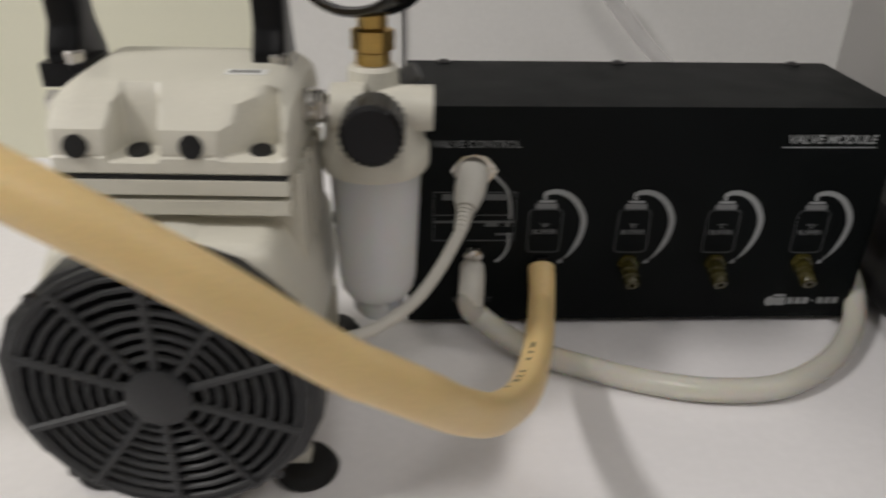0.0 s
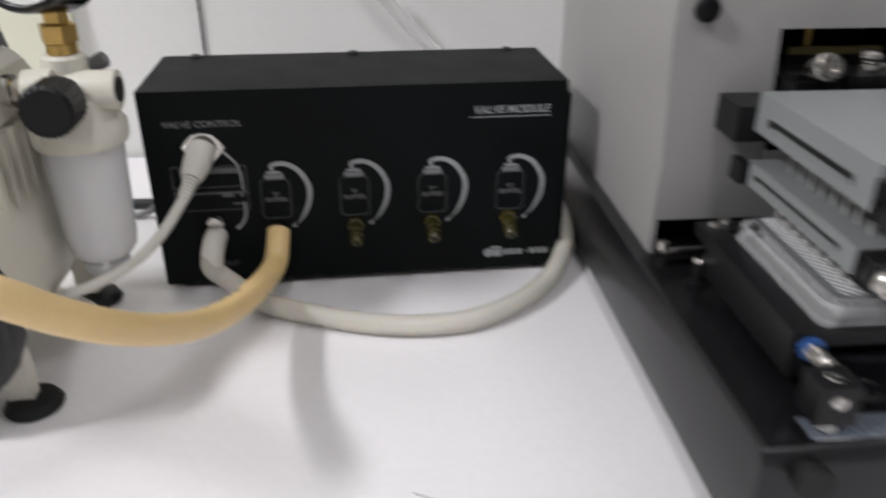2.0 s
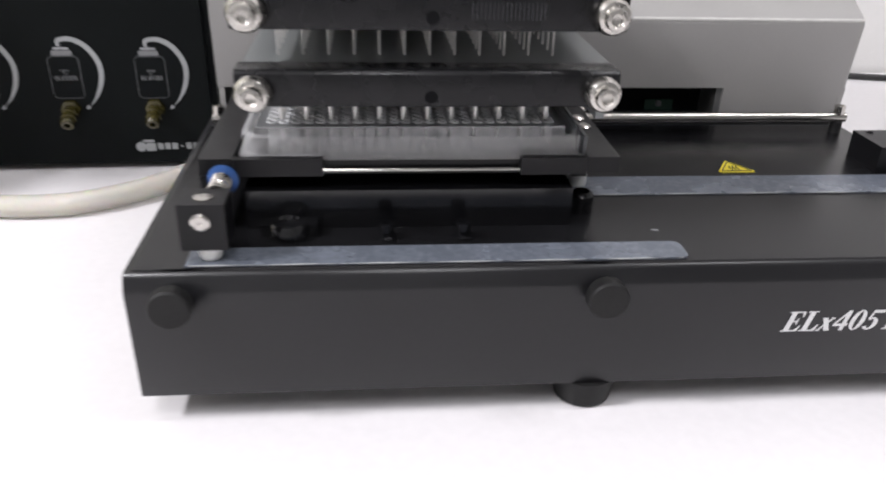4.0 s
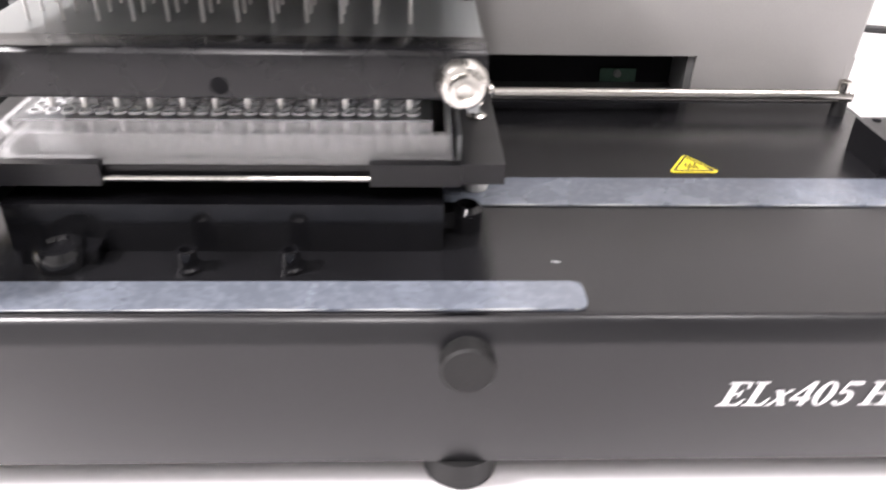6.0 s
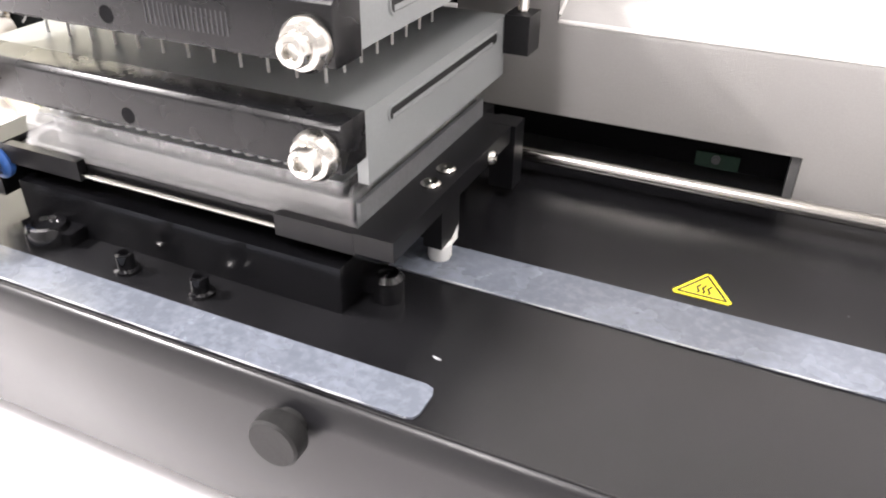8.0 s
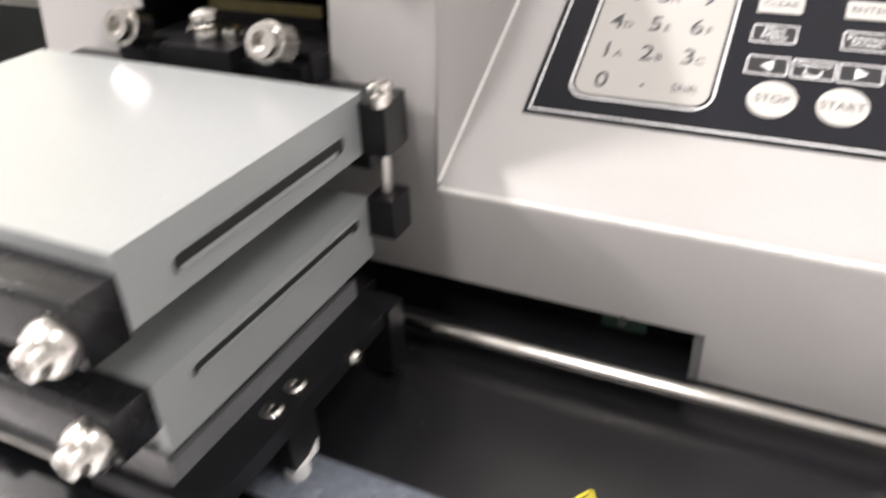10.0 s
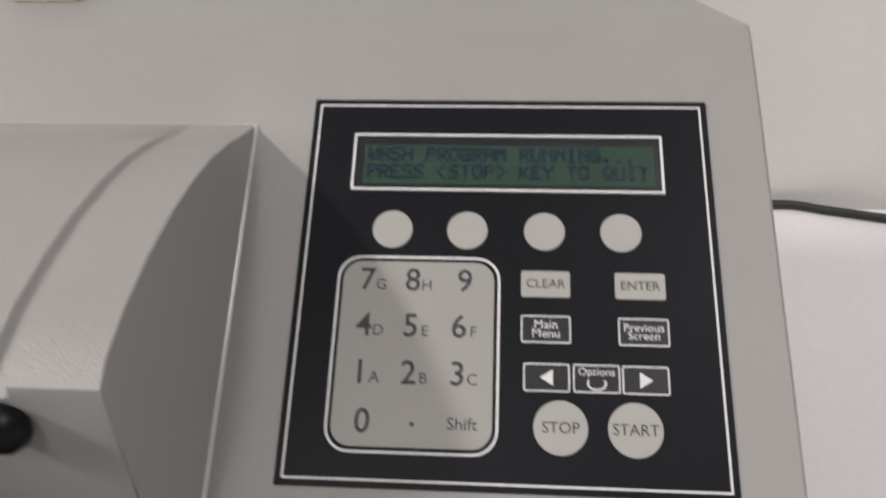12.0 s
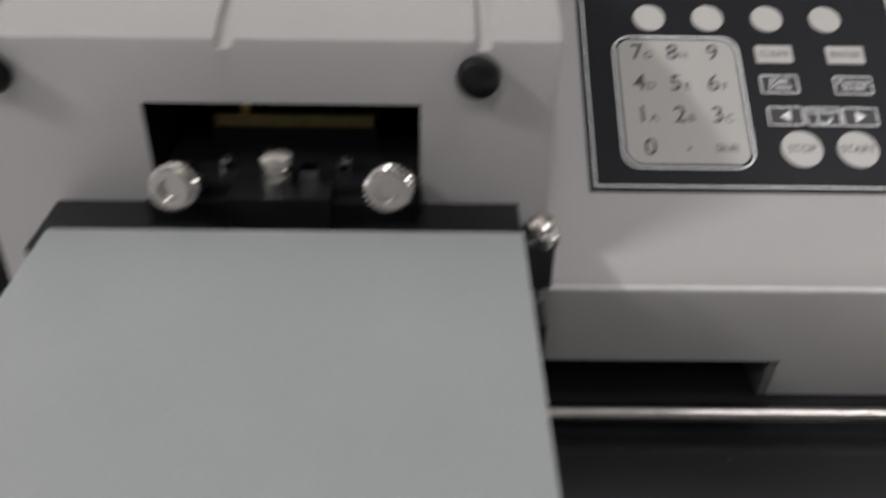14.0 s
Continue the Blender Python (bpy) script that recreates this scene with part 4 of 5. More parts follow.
for z, w, h, u in ((0.0810, 0.036, 0.0035, 0.0360), (0.0665, 0.0430, 0.0012, 0.0354), (0.0705, 0.0430, 0.0004, 0.0354), (0.0648, 0.007, 0.0022, 0.045), (0.0590, 0.009, 0.0012, 0.052), (0.0648, 0.0025, 0.0025, 0.0535)):
    part("diagram_bar", plaque(w, h, 0.0002, 0.0001, face(u, z, 0.0001)), M["ink_dim"], valve)


def flat_arc(points, wide, z_thick=0.0001):
    """A flat curved stroke on the front face; wide(s) gives its width along the way."""
    line = spline([(p[0], 0, p[1]) for p in points], 8)
    bm = bmesh.new()
    prev = None
    for i, p in enumerate(line):
        d = (line[min(i + 1, len(line) - 1)] - line[max(i - 1, 0)]).normalized()
        n = Vector((-d.z, 0, d.x)) * wide(i / (len(line) - 1)) / 2
        now = [bm.verts.new((q.x, -0.0002 - k, q.z)) for k in (0, z_thick) for q in (p + n, p - n)]
        if prev:
            for a, b in ((0, 1), (1, 3), (3, 2), (2, 0)):
                bm.faces.new((prev[a], prev[b], now[b], now[a]))
        prev = now
    return bm


part("arrow_stroke", flat_arc([(0.0455, 0.0930), (0.0525, 0.0845), (0.0545, 0.0745), (0.0545, 0.0680)], lambda s: 0.0016 - 0.0006 * s), M["ink_grey"], valve)
part("arrow_stroke", flat_arc([(0.0545, 0.0600), (0.0545, 0.0510), (0.0515, 0.0450), (0.0480, 0.0420)], lambda s: 0.0012 + 0.0006 * s), M["ink_grey"], valve)
for i, u in enumerate((0.0740, 0.1226, 0.1720, 0.2222)):
    dz = -0.0004 * i
    bottle = part("bottle_print", outline(0.0182, 0.0262, 0.0030, 0.0004, 0.0001, face(u, 0.0608 + dz)), M["ink_dim"], valve, "printed outline of a buffer bottle")
    part("bottle_neck", plaque(0.0118, 0.0030, 0.0006, 0.0001, face(u, 0.0757 + dz)), M["ink_mid"], bottle)
    part("bottle_neck", plaque(0.0088, 0.0014, 0.0003, 0.0001, face(u, 0.0784 + dz)), M["ink_grey"], bottle)
    part("lettering", text_mesh("BUFFER", 0.0040, M["ink_mid"], width=1.0), None, bottle, m=face(u, 0.0602 + dz))
    part("lettering", text_mesh('"%s"' % "ABCD"[i], 0.0036, M["ink_mid"]), None, bottle, m=face(u, 0.0640 + dz))
    part("arrow_stroke", flat_arc([(u - 0.0010, 0.0795 + dz), (u - 0.0006, 0.0832 + dz), (u + 0.0070, 0.0838 + dz), (u + 0.0150, 0.0790 + dz), (u + 0.0205, 0.0690 + dz), (u + 0.0200, 0.0580 + dz), (u + 0.0155, 0.0480 + dz), (u + 0.0098, 0.0418 + dz)],
                                       lambda s: 0.0018 + 0.0014 * math.sin(math.pi * min(1, s * 1.1)) - 0.0017 * max(0, s - 0.78) / 0.22), M["ink_grey"], bottle, "curved grey arrow")
    part("arrow_head", prism([(-0.0013, -0.0010), (0.0018, -0.0004), (0.0002, 0.0019)], 0, 0.00014, "z"), M["ink_grey"], bottle, m=face(u + 0.0096, 0.0418 + dz, 0.0001))
    port = part("port", lathe([(0, 0), (0.0062, 0), (0.0062, 0.0022), (0.0056, 0.0030), (0, 0.0030)], face(u - 0.0004, 0.0405), 6), M["amberfit" if i else "gloss"], valve, "yellowish hose port")
    tilt = Matrix.Translation((u - 0.0004, -0.0025, 0.0400)) @ Matrix.Rotation(radians(118), 4, "X")
    if i:
        part("barb", lathe([(0, 0), (0.0038, 0), (0.0046, 0.0035), (0.0040, 0.0040), (0.0046, 0.0075), (0.0040, 0.0080), (0.0044, 0.0115), (0.0036, 0.0130), (0.0020, 0.0130), (0.0018, 0.011), (0, 0.011)], tilt, 24), M["amberfit"], port)
# maker's mark, plain shapes
mark = part("maker_mark", disc(0.0032, 0.0001, face(0.2095, 0.0148), 0.00002, 24), M["ink_grey"], valve, "grey maker's mark of plain shapes")
part("stroke", plaque(0.0070, 0.0016, 0.0003, 0.0001, face(0.2145, 0.0186)), M["ink_grey"], mark)
part("stroke", plaque(0.0060, 0.0052, 0.0006, 0.0001, face(0.2155, 0.0146)), M["ink_grey"], mark)
for k in range(7):
    part("stroke", plaque(0.0034 if k != 3 else 0.0016, 0.0042 if k != 3 else 0.0008, 0.0003, 0.0001, face(0.2215 + k * 0.0044, 0.0150)), M["ink_grey"], mark)
# round plug socket, and the fluid-out fitting
socket = part("socket_flange", prism([(-0.0125, 0), (-0.0105, 0.0030), (-0.0060, 0.0080), (0, 0.0092), (0.0060, 0.0080), (0.0105, 0.0030), (0.0125, 0), (0.0105, -0.0030), (0.0060, -0.0080), (0, -0.0092), (-0.0060, -0.0080), (-0.0105, -0.0030)], 0, 0.0012, "z"), M["chrome"], valve, "bright steel socket flange", m=face(0.0343, 0.0962))
for du in (-0.0102, 0.0102):
    part("flange_screw", disc(0.0018, 0.0018, face(0.0343 + du, 0.0962), 0.0004, 14), M["chrome"], socket)
fo = part("fluid_fitting", lathe([(0, 0), (0.0058, 0), (0.0058, 0.0030), (0.0050, 0.0036), (0, 0.0036)], face(0.0357, 0.0470), 6), M["chrome"], valve, "steel fluid fitting")
part("fitting_screw", lathe([(0, 0), (0.0038, 0), (0.0034, 0.003), (0.0008, 0.0034), (0, 0.002)], face(0.0357, 0.0490, 0.0034), 18), M["chrome"], fo)


def at_valve(u, out, z):
    a = radians(VT)
    return (-0.3722 + u * math.cos(a) + out * math.sin(a), 0.1960 + u * math.sin(a) - out * math.cos(a), z)


cuff = [Vector(at_valve(0.0352, 0.001, 0.0385)), Vector(at_valve(0.0346, 0.010, 0.0372)), Vector(at_valve(0.0338, 0.0165, 0.0325)), Vector(at_valve(0.0332, 0.0190, 0.0265))]
part("elbow", tube(cuff, 0.0069, 6, 20), M["cable"], fo, "white nylon elbow", m=valve.matrix_world.inverted())

# grey plug and its lead
plug = thing("control_lead", "ivory round plug and lead from the valve box", "cable")
a, b = Vector(at_valve(0.0343, 0.001, 0.0965)), Vector(at_valve(0.0260, 0.031, 0.0780))
q = (b - a).to_track_quat("Z", "Y").to_matrix().to_4x4()
L = (b - a).length
part("plug", lathe([(0, 0), (0.0076, 0), (0.0081, 0.002), (0.0080, 0.013), (0.0071, 0.019), (0.0055, 0.024), (0, 0.024)], Matrix.Translation(a) @ q, 28), M["cable"], plug, "ivory moulded round plug")
relief = [(0, 0.022)]
for k in range(6):
    relief += [(0.0046 - k * 0.0002, 0.0225 + k * 0.0024), (0.0046 - k * 0.0002, 0.0238 + k * 0.0024), (0.0037 - k * 0.0001, 0.0240 + k * 0.0024)]
relief += [(0.0030, 0.0385), (0, 0.0385)]
part("strain_relief", lathe(relief, Matrix.Translation(a) @ q, 24), M["cable"], plug)
part("lead", tube([a + (b - a) * 1.05, Vector((-0.3560, 0.150, 0.0630)), Vector((-0.3680, 0.134, 0.0545)), Vector((-0.3840, 0.121, 0.0490)), Vector((-0.3985, 0.117, 0.0450)), Vector((-0.4060, 0.128, 0.0370)), Vector((-0.4075, 0.148, 0.0210)), Vector((-0.4150, 0.172, 0.0060)), Vector((-0.4600, 0.210, 0.0035))], 0.0030), M["cable"], plug, "ivory round cable")

# amber hose
hose = thing("amber_hose", "thick amber rubber hose plugged into the first port", "hose")
hose_line = [at_valve(0.0735, 0.002, 0.0395), at_valve(0.0730, 0.011, 0.0335), (-0.3000, 0.1760, 0.0265), (-0.3050, 0.1445, 0.0300), (-0.3130, 0.1060, 0.0385), (-0.3225, 0.0700, 0.0520), (-0.3330, 0.0400, 0.0690), (-0.3415, 0.0165, 0.0860),
             (-0.3520, 0.0005, 0.1013), (-0.3613, -0.0115, 0.1156), (-0.3726, -0.0175, 0.1260), (-0.3830, -0.0220, 0.1350), (-0.4150, -0.0300, 0.1640), (-0.4480, -0.0310, 0.1850), (-0.5000, -0.0180, 0.2060), (-0.5700, 0.0200, 0.2000), (-0.6500, 0.0800, 0.1200), (-0.7000, 0.1500, 0.0300), (-0.7200, 0.2300, 0.0072), (-0.7300, 0.3300, 0.0071)]
part("tube", tube(hose_line, 0.0072, 8, 22), M["latex"], hose)
hl = spline(hose_line, 8)
for k in range(9):  # faint dark print along the top of the hose
    i = 30 + k * 2
    p, d = hl[i], (hl[i + 1] - hl[i]).normalized()
    up = (Vector((-0.28, -0.15, 0.95)) - d * d.dot(Vector((-0.28, -0.15, 0.95)))).normalized()
    side = d.cross(up)
    m = Matrix.Translation(p + up * 0.00722)
    w = 0.0016 if k % 3 else 0.0034
    bm = bmesh.new()
    vs = [bm.verts.new(p + up * (0.00722 + h) + d * s * w + side * t * 0.0008) for h in (0, 0.0001) for s, t in ((-1, -1), (1, -1), (1, 1), (-1, 1))]
    for f in ((0, 1, 2, 3), (4, 5, 6, 7), (0, 1, 5, 4), (1, 2, 6, 5), (2, 3, 7, 6), (3, 0, 4, 7)):
        bm.faces.new([vs[j] for j in f])
    if k % 4 != 3:
        part("print_mark", bm, M["ink_dark"], hose)

# clear tube lying on the bench
clear_hose = thing("clear_hose", "milky silicone tube curving across the bench", "hose")
part("tube", tube([at_valve(0.0350, 0.006, 0.0380), at_valve(0.0340, 0.015, 0.0345), at_valve(0.0330, 0.020, 0.0260), (-0.3310, 0.1780, 0.0170), (-0.3060, 0.1610, 0.0090), (-0.2700, 0.1455, 0.0068), (-0.2390, 0.1350, 0.0066), (-0.2100, 0.1315, 0.0066), (-0.1800, 0.1360, 0.0066), (-0.1480, 0.1560, 0.0068),
                   (-0.1240, 0.1830, 0.0085), (-0.1110, 0.2080, 0.0140), (-0.1060, 0.2330, 0.0210), (-0.1050, 0.2600, 0.0240), (-0.1060, 0.3000, 0.0200), (-0.1100, 0.3600, 0.0100)], 0.0063, 8, 20), M["silicone"], clear_hose)

# clear tube on the wall behind, and the black mains leads
wall_tube = thing("vinyl_tube", "clear vinyl tube hanging in front of the wall", "hose")
part("tube", tube([(-0.240, 0.430, 0.165), (-0.2237, 0.435, 0.1420), (-0.205, 0.435, 0.1210), (-0.190, 0.433, 0.1050), (-0.170, 0.430, 0.0860), (-0.150, 0.420, 0.0500), (-0.140, 0.400, 0.0120), (-0.135, 0.370, 0.0062)], 0.0060, 8, 16), M["vinyl"], wall_tube)
lead1 = thing("power_cable", "thin black mains cable lying behind the washer", "cable")
part("cord", tube([(0.2200, 0.3360, 0.050), (0.255, 0.385, 0.0250), (0.300, 0.436, 0.0050), (0.345, 0.4480, 0.0031), (0.375, 0.4420, 0.0031), (0.410, 0.4340, 0.0031), (0.480, 0.4180, 0.0031), (0.60, 0.4050, 0.0031), (0.75, 0.410, 0.0031)], 0.0030, 8, 12), M["blackcable"], lead1)
lead2 = thing("power_cable", "thick black mains cable running behind the valve box", "cable")
part("cord", tube([(-0.80, 0.330, 0.0042), (-0.60, 0.332, 0.0042), (-0.45, 0.330, 0.0042), (-0.33, 0.330, 0.0042), (-0.20, 0.335, 0.0042), (-0.105, 0.345, 0.0042)], 0.0040, 6, 12), M["blackcable"], lead2)
lead3 = thing("signal_cable", "grey cable rising behind the valve box", "cable")
part("cord", tube([(-0.3620, 0.300, 0.0800), (-0.3760, 0.298, 0.1100), (-0.3800, 0.290, 0.0700), (-0.3950, 0.300, 0.0300), (-0.4200, 0.310, 0.0030), (-0.5000, 0.320, 0.0030)], 0.0025, 8, 10), M["clipgrey"], lead3)

# ---- vacuum pump ----
pump = thing("vacuum_pump", "ivory enamelled piston vacuum pump with black fan grille", "vacuum pump")
PX, PY, FZ = -0.4590, 0.0530, 0.0650   # fan centre and front of the cowl
HX, HY = -0.4560, 0.0900              # middle and front of the cylinder head
motor = part("motor_body", lathe([(0, 0), (0.046, 0), (0.0510, 0.006), (0.0525, 0.016), (0.0525, 0.105), (0.050, 0.118), (0, 0.118)], facing_front(PX, PY + 0.127, FZ), 48), M["pump"], pump, "ivory cast motor body")
cowl = [(0.0575 * 1.05 * math.cos(radians(22.5 + 45 * k + d)), 0.0575 * 1.0 * math.sin(radians(22.5 + 45 * k + d))) for k in range(8) for d in (-9, 9)]
part("fan_cowl", join(prism([(PX + p[0], FZ + p[1]) for p in cowl], PY, PY + 0.016, "y", 0.0025)), M["pumpblack"], pump, "black plastic fan cowl")
grille = part("fan_grille", lathe([(0, 0), (0.0125, 0), (0.0125, 0.0045), (0.0112, 0.0054), (0, 0.0054)], facing_front(PX, PY, FZ), 40), M["pumpblack"], pump, "black radial fan grille")
# Flat black disc paints the shade between rings and ribs
part("grille_gap_shade", disc(0.0530, 0.0004, facing_front(PX, PY - 0.0001, FZ), 0.0001, 48), M["dark"], grille, "black disc as the shade in the gaps of the grille")
for k in range(8):
    r = 0.0170 + k * 0.0048
    pts = [(PX + r * math.cos(radians(a)), PY - 0.0018, FZ + r * math.sin(radians(a))) for a in range(0, 361, 12)]
    part("grille_ring", tube(pts, 0.0014, 1, 6, False), M["pumpblack"], grille)
part("grille_rim", tube([(PX + 0.0535 * math.cos(radians(a)), PY - 0.0005, FZ + 0.0535 * math.sin(radians(a))) for a in range(0, 361, 10)], 0.0022, 1, 8, False), M["pumpblack"], grille)
for k in range(10):
    a = radians(18 + k * 36)
    part("grille_rib", tube([(PX + 0.010 * math.cos(a), PY - 0.0026, FZ + 0.010 * math.sin(a)), (PX + 0.0535 * math.cos(a), PY - 0.0026, FZ + 0.0535 * math.sin(a))], 0.0018, 1, 6, False), M["pumpblack"], grille)
for k in range(4):
    a = radians(45 + 90 * k)
    part("cowl_screw", disc(0.0030, 0.0016, facing_front(PX + 0.0555 * math.cos(a), PY, FZ + 0.0555 * math.sin(a)), 0.0005, 14), M["gloss"], grille)
# shoulder, cylinder and head
part("shoulder", prism([(PX - 0.051, 0.060), (PX - 0.051, 0.092), (PX - 0.040, 0.116), (PX + 0.040, 0.116), (PX + 0.051, 0.092), (PX + 0.051, 0.060)], PY + 0.0165, HY + 0.080, "y", 0.007, 4), M["pump"], pump, "ivory cast shoulder")
part("cylinder", box(HX - 0.038, HX + 0.036, HY + 0.006, HY + 0.070, 0.110, 0.130, 0.004, 3), M["pump"], pump)
for k in range(2):
    part("cylinder_fin", box(HX - 0.044, HX + 0.043, HY - 0.003, HY + 0.077, 0.1215 + k * 0.0080, 0.1272 + k * 0.0080, 0.0022, 3), M["pump"], pump)


def pocket(x):
    """How far the casting is scooped away, and how high the ledge lies, at x across the head."""
    if -0.0225 < x < -0.0035:
        return 0.013 * min(1, (x + 0.0225) / 0.0035, (-0.0035 - x) / 0.0018), 0.1422
    if 0.0185 < x < 0.0412:
        return 0.017 * min((x - 0.0185) / 0.0185, 1, (0.0412 - x) / 0.0025), 0.1432
    return 0.0, 0.1440


hb = bmesh.new()
rows = []
for k in range(89):
    x = -0.044 + 0.088 * k / 88
    cut, ledge = pocket(x)
    drop = 0.0055 * max(0, (abs(x + 0.001) - 0.033) / 0.011) ** 2      # the top falls away at both ends
    side = 0.003 * max(0, (abs(x) - 0.041) / 0.003) ** 2
    y0, top = HY - 0.002 + side, 0.1670 - drop
    wall = y0 + cut
    rows.append([hb.verts.new((HX + x, y, z)) for y, z in ((y0 + 0.0008, 0.1368), (y0, 0.1378), (y0, ledge - 0.0008), (y0 + 0.0008 + cut * 0.06, ledge), (wall + 0.0004, ledge + 0.0012), (wall + 0.0022, min(0.1535 + cut * 0.35, top - 0.002)),
                                                           (max(HY + 0.008, wall + 0.0035), min(0.1600 + cut * 0.25, top - 0.001)), (HY + 0.017, top - 0.0008), (HY + 0.024, top), (HY + 0.068, top), (HY + 0.076, top - 0.008), (HY + 0.076, 0.1368))])
for r0, r1 in zip(rows, rows[1:]):
    for k in range(len(r0)):
        j = (k + 1) % len(r0)
        hb.faces.new((r0[k], r0[j], r1[j], r1[k]))
hb.faces.new(rows[0])
hb.faces.new(rows[-1][::-1])
head = part("cylinder_head", hb, M["pump"], pump, "ivory cast cylinder head with scooped bolt pockets")
for dx, dy, z, tip in ((-0.0330, -0.0021, 0.1475, 76), (-0.0130, 0.0050, 0.1428, 14), (0.0085, -0.0012, 0.1475, 76), (0.0325, 0.0050, 0.1432, 14)):
    part("bolt_hole", disc(0.0044, 0.0016, Matrix.Translation((HX + dx, HY + dy + 0.001, z)) @ Matrix.Rotation(radians(tip), 4, "X"), 0.0001, 20), M["rubber"], head, "dark bolt recess")
part("head_joint", box(HX - 0.0425, HX + 0.0425, HY - 0.0022, HY + 0.070, 0.1352, 0.1368), M["rubber"], head, "dark gasket line")
part("label", box(HX + 0.016, HX + 0.032, HY + 0.026, HY + 0.033, 0.1668, 0.1674), M["white"], head, "small white sticker")
for k in range(4):
    part("label_bar", box(HX + 0.0180 + k * 0.003, HX + 0.0200 + k * 0.003, HY + 0.0275, HY + 0.0315, 0.1674, 0.1675), M["ink_dark"], head)
for k in range(5):
    part("side_fin", box(HX + 0.036, HX + 0.0465, HY + 0.008 + k * 0.0125, HY + 0.0125 + k * 0.0125, 0.096, 0.134, 0.0015), M["pump"], pump)
for dx in (-0.040, 0.0455):
    for dy in (0.028, 0.134):
        leg = part("foot", lathe([(0, 0), (0.0135, 0), (0.0145, 0.002), (0.0120, 0.006), (0.007, 0.0075), (0, 0.0075)], Matrix.Translation((PX + dx, PY + dy, 0)), 28), M["rubber"], pump, "round black rubber foot")
        part("foot_lug", box(PX + dx - 0.0045 - (0.006 if dx > 0 else -0.006), PX + dx + 0.0045 - (0.002 if dx > 0 else -0.002), PY + dy - 0.004, PY + dy + 0.004, 0.0070, 0.034, 0.002), M["pump"], leg)
# carrying handle
for hx in (-0.5090, -0.4270):
    upright = part("handle_upright", prism([(0.1340, 0.158), (0.1340, 0.170), (0.1400, 0.180), (0.1395, 0.196), (0.1440, 0.212), (0.1545, 0.212), (0.1560, 0.196), (0.1590, 0.180), (0.1660, 0.166), (0.1680, 0.158)], hx - 0.0062, hx + 0.0068, "x", 0.0022, 3), M["knobblack"], pump, "black plastic handle upright")
    part("handle_base", box(hx - 0.009, hx + 0.009, 0.1330, 0.1560, 0.1560, 0.1655, 0.002), M["knobblack"], upright)
    part("handle_bolt", disc(0.0042, 0.0055, Matrix.Translation((hx + 0.004, 0.1370, 0.1650)), 0.001, 16), M["chrome"], upright)
part("handle_bar", tube([(-0.5140, 0.1480, 0.2060), (-0.4220, 0.1480, 0.2060)], 0.0062, 4, 14), M["knobblack"], pump, "black handle bar")
# steel connectors at both ends of the head
for sgn in (-1, 1):
    m = Matrix.Translation((HX + sgn * 0.0405, 0.1290, 0.1510)) @ Matrix.Rotation(radians(90 * sgn), 4, "Y") @ Matrix.Diagonal((1.2, 1.2, 0.9, 1))
    part("connector", join(lathe([(0, 0), (0.0062, 0), (0.0062, 0.006), (0.0052, 0.007), (0.0052, 0.008), (0.0058, 0.009), (0.0058, 0.013), (0.0042, 0.014), (0.0042, 0.020), (0, 0.020)], m, 6), lathe([(0, 0.005), (0.0066, 0.006), (0.0066, 0.0095), (0, 0.010)], m, 24)), M["chrome"], pump, "bright steel pipe connector")
FX, FY = -0.3875, 0.1400      # filter axis
ftr = part("filter_head", join(lathe([(0, 0.1235), (0.0225, 0.1235), (0.0235, 0.1255), (0.0235, 0.1330), (0.0215, 0.1360), (0.0205, 0.1470), (0.0150, 0.1560), (0.0110, 0.1580), (0.0105, 0.1665), (0.0090, 0.1680), (0, 0.1680)], Matrix.Translation((FX, FY, 0)), 40),
                               lathe([(0, 0), (0.0085, 0), (0.0095, 0.004), (0.0095, 0.026), (0, 0.026)], Matrix.Translation((FX - 0.001, FY - 0.006, 0.1515)) @ Matrix.Rotation(radians(90), 4, "Y"), 24),
                               lathe([(0, 0), (0.0098, 0), (0.0095, 0.0135), (0, 0.0135)], Matrix.Translation((FX - 0.003, FY - 0.010, 0.1530)) @ Matrix.Rotation(radians(-90), 4, "Y"), 24)), M["pump"], pump, "ivory regulator and filter head")
part("port_plug", disc(0.0062, 0.0012, Matrix.Translation((FX + 0.0245, FY - 0.006, 0.1515)) @ Matrix.Rotation(radians(90), 4, "Y"), 0.0002, 20), M["rubber"], ftr)
part("relief_screw", disc(0.0040, 0.014, Matrix.Translation((FX + 0.006, FY + 0.004, 0.1580)) @ Matrix.Rotation(radians(62), 4, "Y"), 0.0008, 18), M["clipgrey"], ftr)
part("filter_bowl", lathe([(0, 0.0600), (0.0145, 0.0605), (0.0168, 0.0640), (0.0178, 0.0700), (0.0200, 0.1236), (0.0190, 0.1236), (0.0166, 0.0705), (0.0155, 0.0660), (0, 0.0640)], Matrix.Translation((FX, FY, 0)), 40), M["bowl"], ftr, "frosted clear filter bowl")
part("filter_element", lathe([(0, 0.070), (0.0135, 0.070), (0.0150, 0.117), (0, 0.117)], Matrix.Translation((FX, FY, 0)), 28), M["bowl_in"], ftr)
part("drain_valve", join(lathe([(0, 0.0475), (0.0085, 0.0480), (0.0115, 0.0520), (0.0120, 0.0570), (0.0095, 0.0605), (0, 0.0605)], Matrix.Translation((FX, FY, 0)), 28), box(FX + 0.002, FX + 0.005, FY - 0.0135, FY - 0.011, 0.052, 0.060, 0.0005)), M["bowl"], ftr)
rk = facing_front(FX + 0.0015, FY - 0.0195, 0.1500)
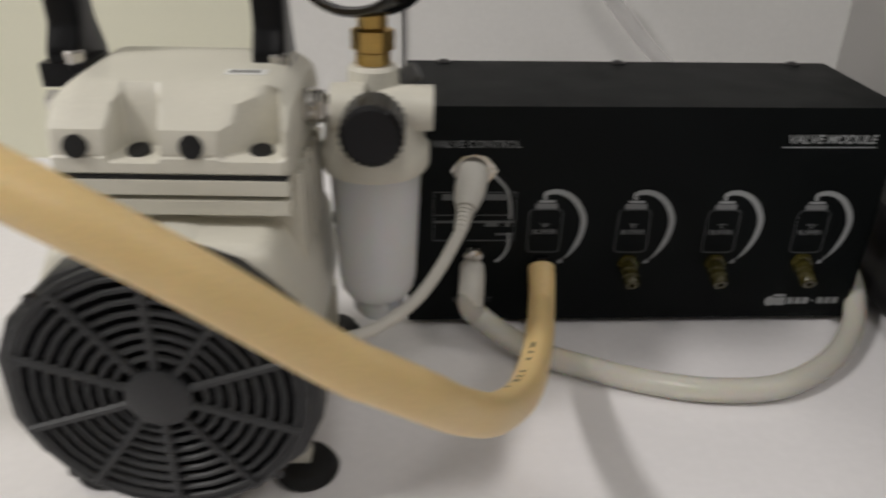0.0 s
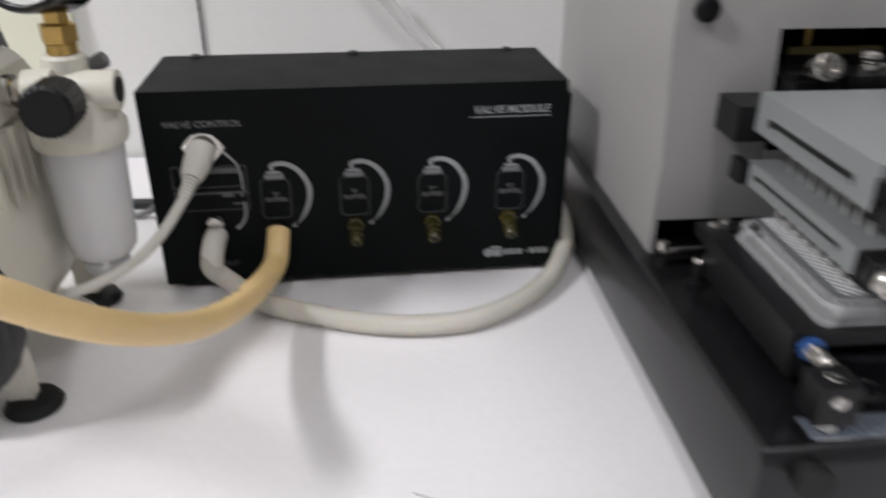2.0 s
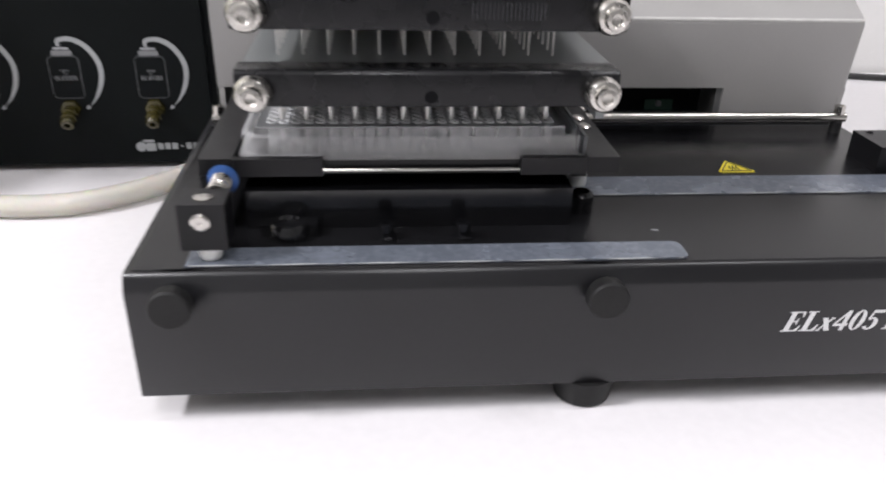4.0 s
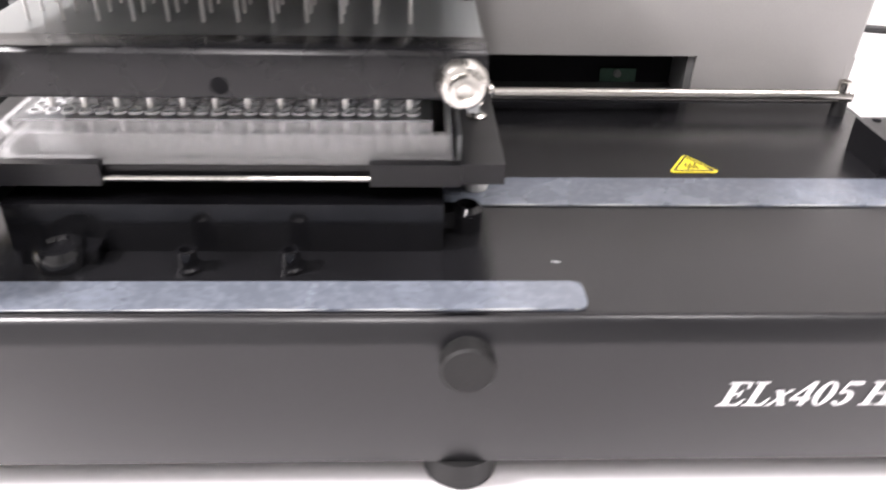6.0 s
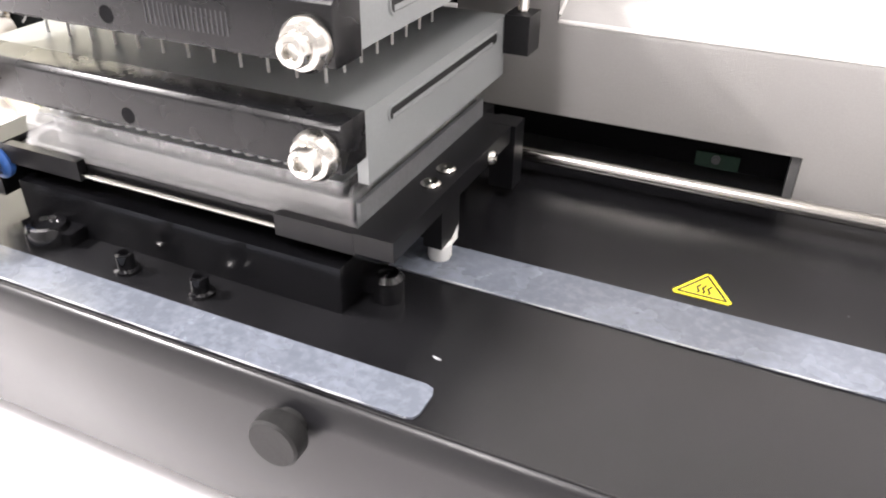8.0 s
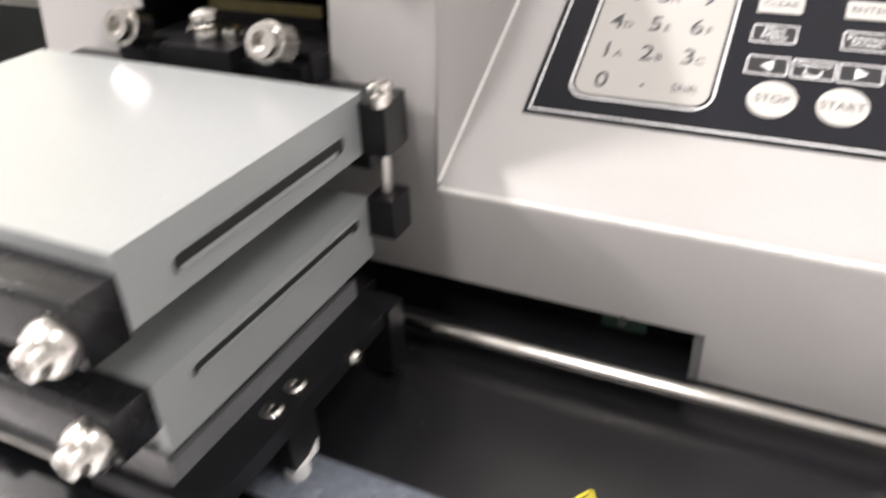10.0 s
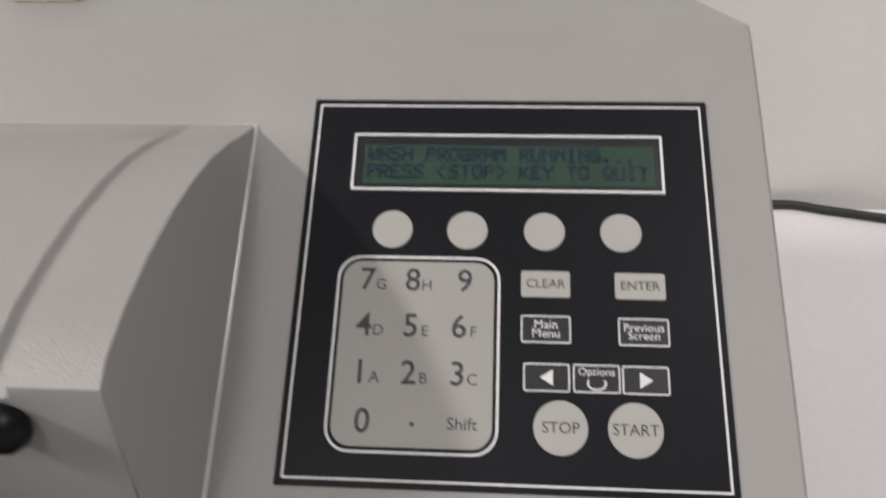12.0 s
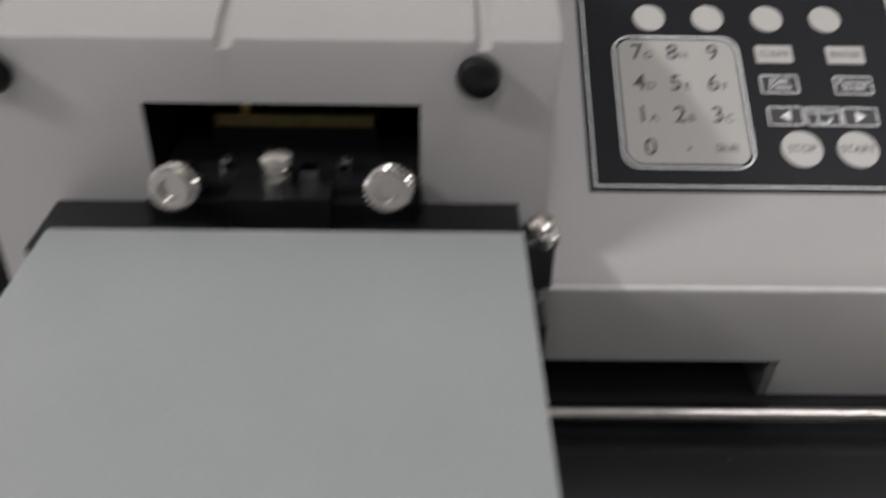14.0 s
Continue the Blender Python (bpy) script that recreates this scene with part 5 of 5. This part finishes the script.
part("regulator_knob", join(knurled(0.0128, 0.0195, 26, 0.0008, rk, 0.0012), lathe([(0, -0.006), (0.010, -0.006), (0.010, 0.002), (0, 0.002)], rk, 24)), M["knobblack"], ftr, "black ribbed regulator knob")
part("brass_fitting", join(lathe([(0, 0.1675), (0.0068, 0.1675), (0.0068, 0.1735), (0.0088, 0.174), (0.0088, 0.182), (0.0060, 0.183), (0.0060, 0.196), (0, 0.196)], Matrix.Translation((FX, FY, 0)), 6), lathe([(0, 0.168), (0.0072, 0.1685), (0.0072, 0.173), (0, 0.1735)], Matrix.Translation((FX, FY, 0)), 24)), M["brass"], ftr, "brass gauge fitting")
GZ = 0.2110
gm = Matrix.Translation((FX, FY + 0.008, GZ + 0.006)) @ Matrix.Rotation(radians(80), 4, "X") @ Matrix.Rotation(radians(-20), 4, "Y") @ Matrix.Diagonal((1.08, 1.08, 1, 1))
gauge = part("gauge", lathe([(0, -0.004), (0.0275, -0.004), (0.0290, -0.002), (0.0290, 0.0195), (0.0280, 0.0215), (0.0262, 0.0215), (0.0255, 0.0190), (0, 0.0185)], gm, 56), M["gloss"], ftr, "round black pressure gauge")
part("dial", disc(0.0254, 0.0004, gm @ Matrix.Translation((0, 0, 0.0186)), 0.0001, 48), M["dial"], gauge, "white gauge dial with dark graduations")
bm = bmesh.new()
for k in range(41):
    a = radians(225 - 270 * k / 40)
    r0 = 0.0195 if k % 5 == 0 else 0.0212
    c, s = math.cos(a), math.sin(a)
    bm = join(bm, box(r0, 0.0232, -0.0002, 0.0002, 0.0190, 0.0192, m=Matrix.Rotation(a, 4, "Z")))
bm.transform(gm)
part("graduations", bm, M["ink_dark"], gauge)
for w, u, v, h in ((0.0140, 0, -0.0130, 0.0016), (0.0022, -0.0040, -0.0085, 0.0030), (0.0022, 0.0040, -0.0085, 0.0030), (0.003, -0.0145, -0.0120, 0.002), (0.003, 0.0145, -0.0120, 0.002), (0.004, 0.0, 0.0145, 0.002)):
    part("dial_bar", plaque(w, h, 0.0004, 0.0001, gm @ Matrix.Translation((u, v, 0.0190))), M["ink_dark"], gauge)
part("needle", plaque(0.0240, 0.0012, 0.0004, 0.0003, gm @ Matrix.Translation((-0.0075, 0.0035, 0.0196)) @ Matrix.Rotation(radians(-25), 4, "Z")), M["keyblack"], gauge)
ftr.location += Vector((0.0028, 0, -0.0020))

# ---- small things on top of the washer ----
clip = thing("pencil_clip", "grey plastic clip with a pale yellow pad", "clip", (-0.0080, 0.2860, 0.2082))
part("pad", box(-0.0120, 0.0120, -0.0040, 0.0080, 0, 0.0018, 0.0005), M["pad"], clip, "pale yellow foam pad")
part("clip_body", prism([(-0.0030, 0.0018), (0.0060, 0.0018), (0.0075, 0.0060), (0.0060, 0.0100), (-0.0020, 0.0100), (-0.0040, 0.0070)], -0.0110, 0.0110, "x", 0.0008), M["clipgrey"], clip)
pouch = thing("plastic_pouch", "clear plastic pouch with a red-ended cleaning wire", "pouch", (0.0, 0.2960, 0.2102))
part("film", box(-0.070, 0.044, -0.0020, 0.0100, 0, 0.0006, 0.0002, 1), M["clear"], pouch)
part("film_edge", box(-0.070, 0.044, -0.0022, -0.0016, 0, 0.0012, 0.0002, 1), M["white"], pouch)
part("wire", tube([(-0.060, 0.002, 0.0014), (0.0, 0.001, 0.0014), (0.024, 0.002, 0.0014)], 0.0004, 4, 6), M["clipgrey"], pouch)
part("red_loop", tube([(0.022, 0.002, 0.0016), (0.027, 0.0045, 0.0022), (0.033, 0.0030, 0.0022), (0.030, 0.0005, 0.0018), (0.022, 0.002, 0.0016)], 0.0008, 6, 8), M["red"], pouch, "small red thread loop")
fibre = thing("fibre", "thin grey fibre lying on the bench", "fibre", (-0.217, 0.001, 0.0))
part("thread", tube([(-0.0068, 0.0034, 0.0003), (0.0, 0.0, 0.0003), (0.0040, -0.0016, 0.0003), (0.0075, -0.0022, 0.0003)], 0.00028, 6, 6), M["ink_grey"], fibre)
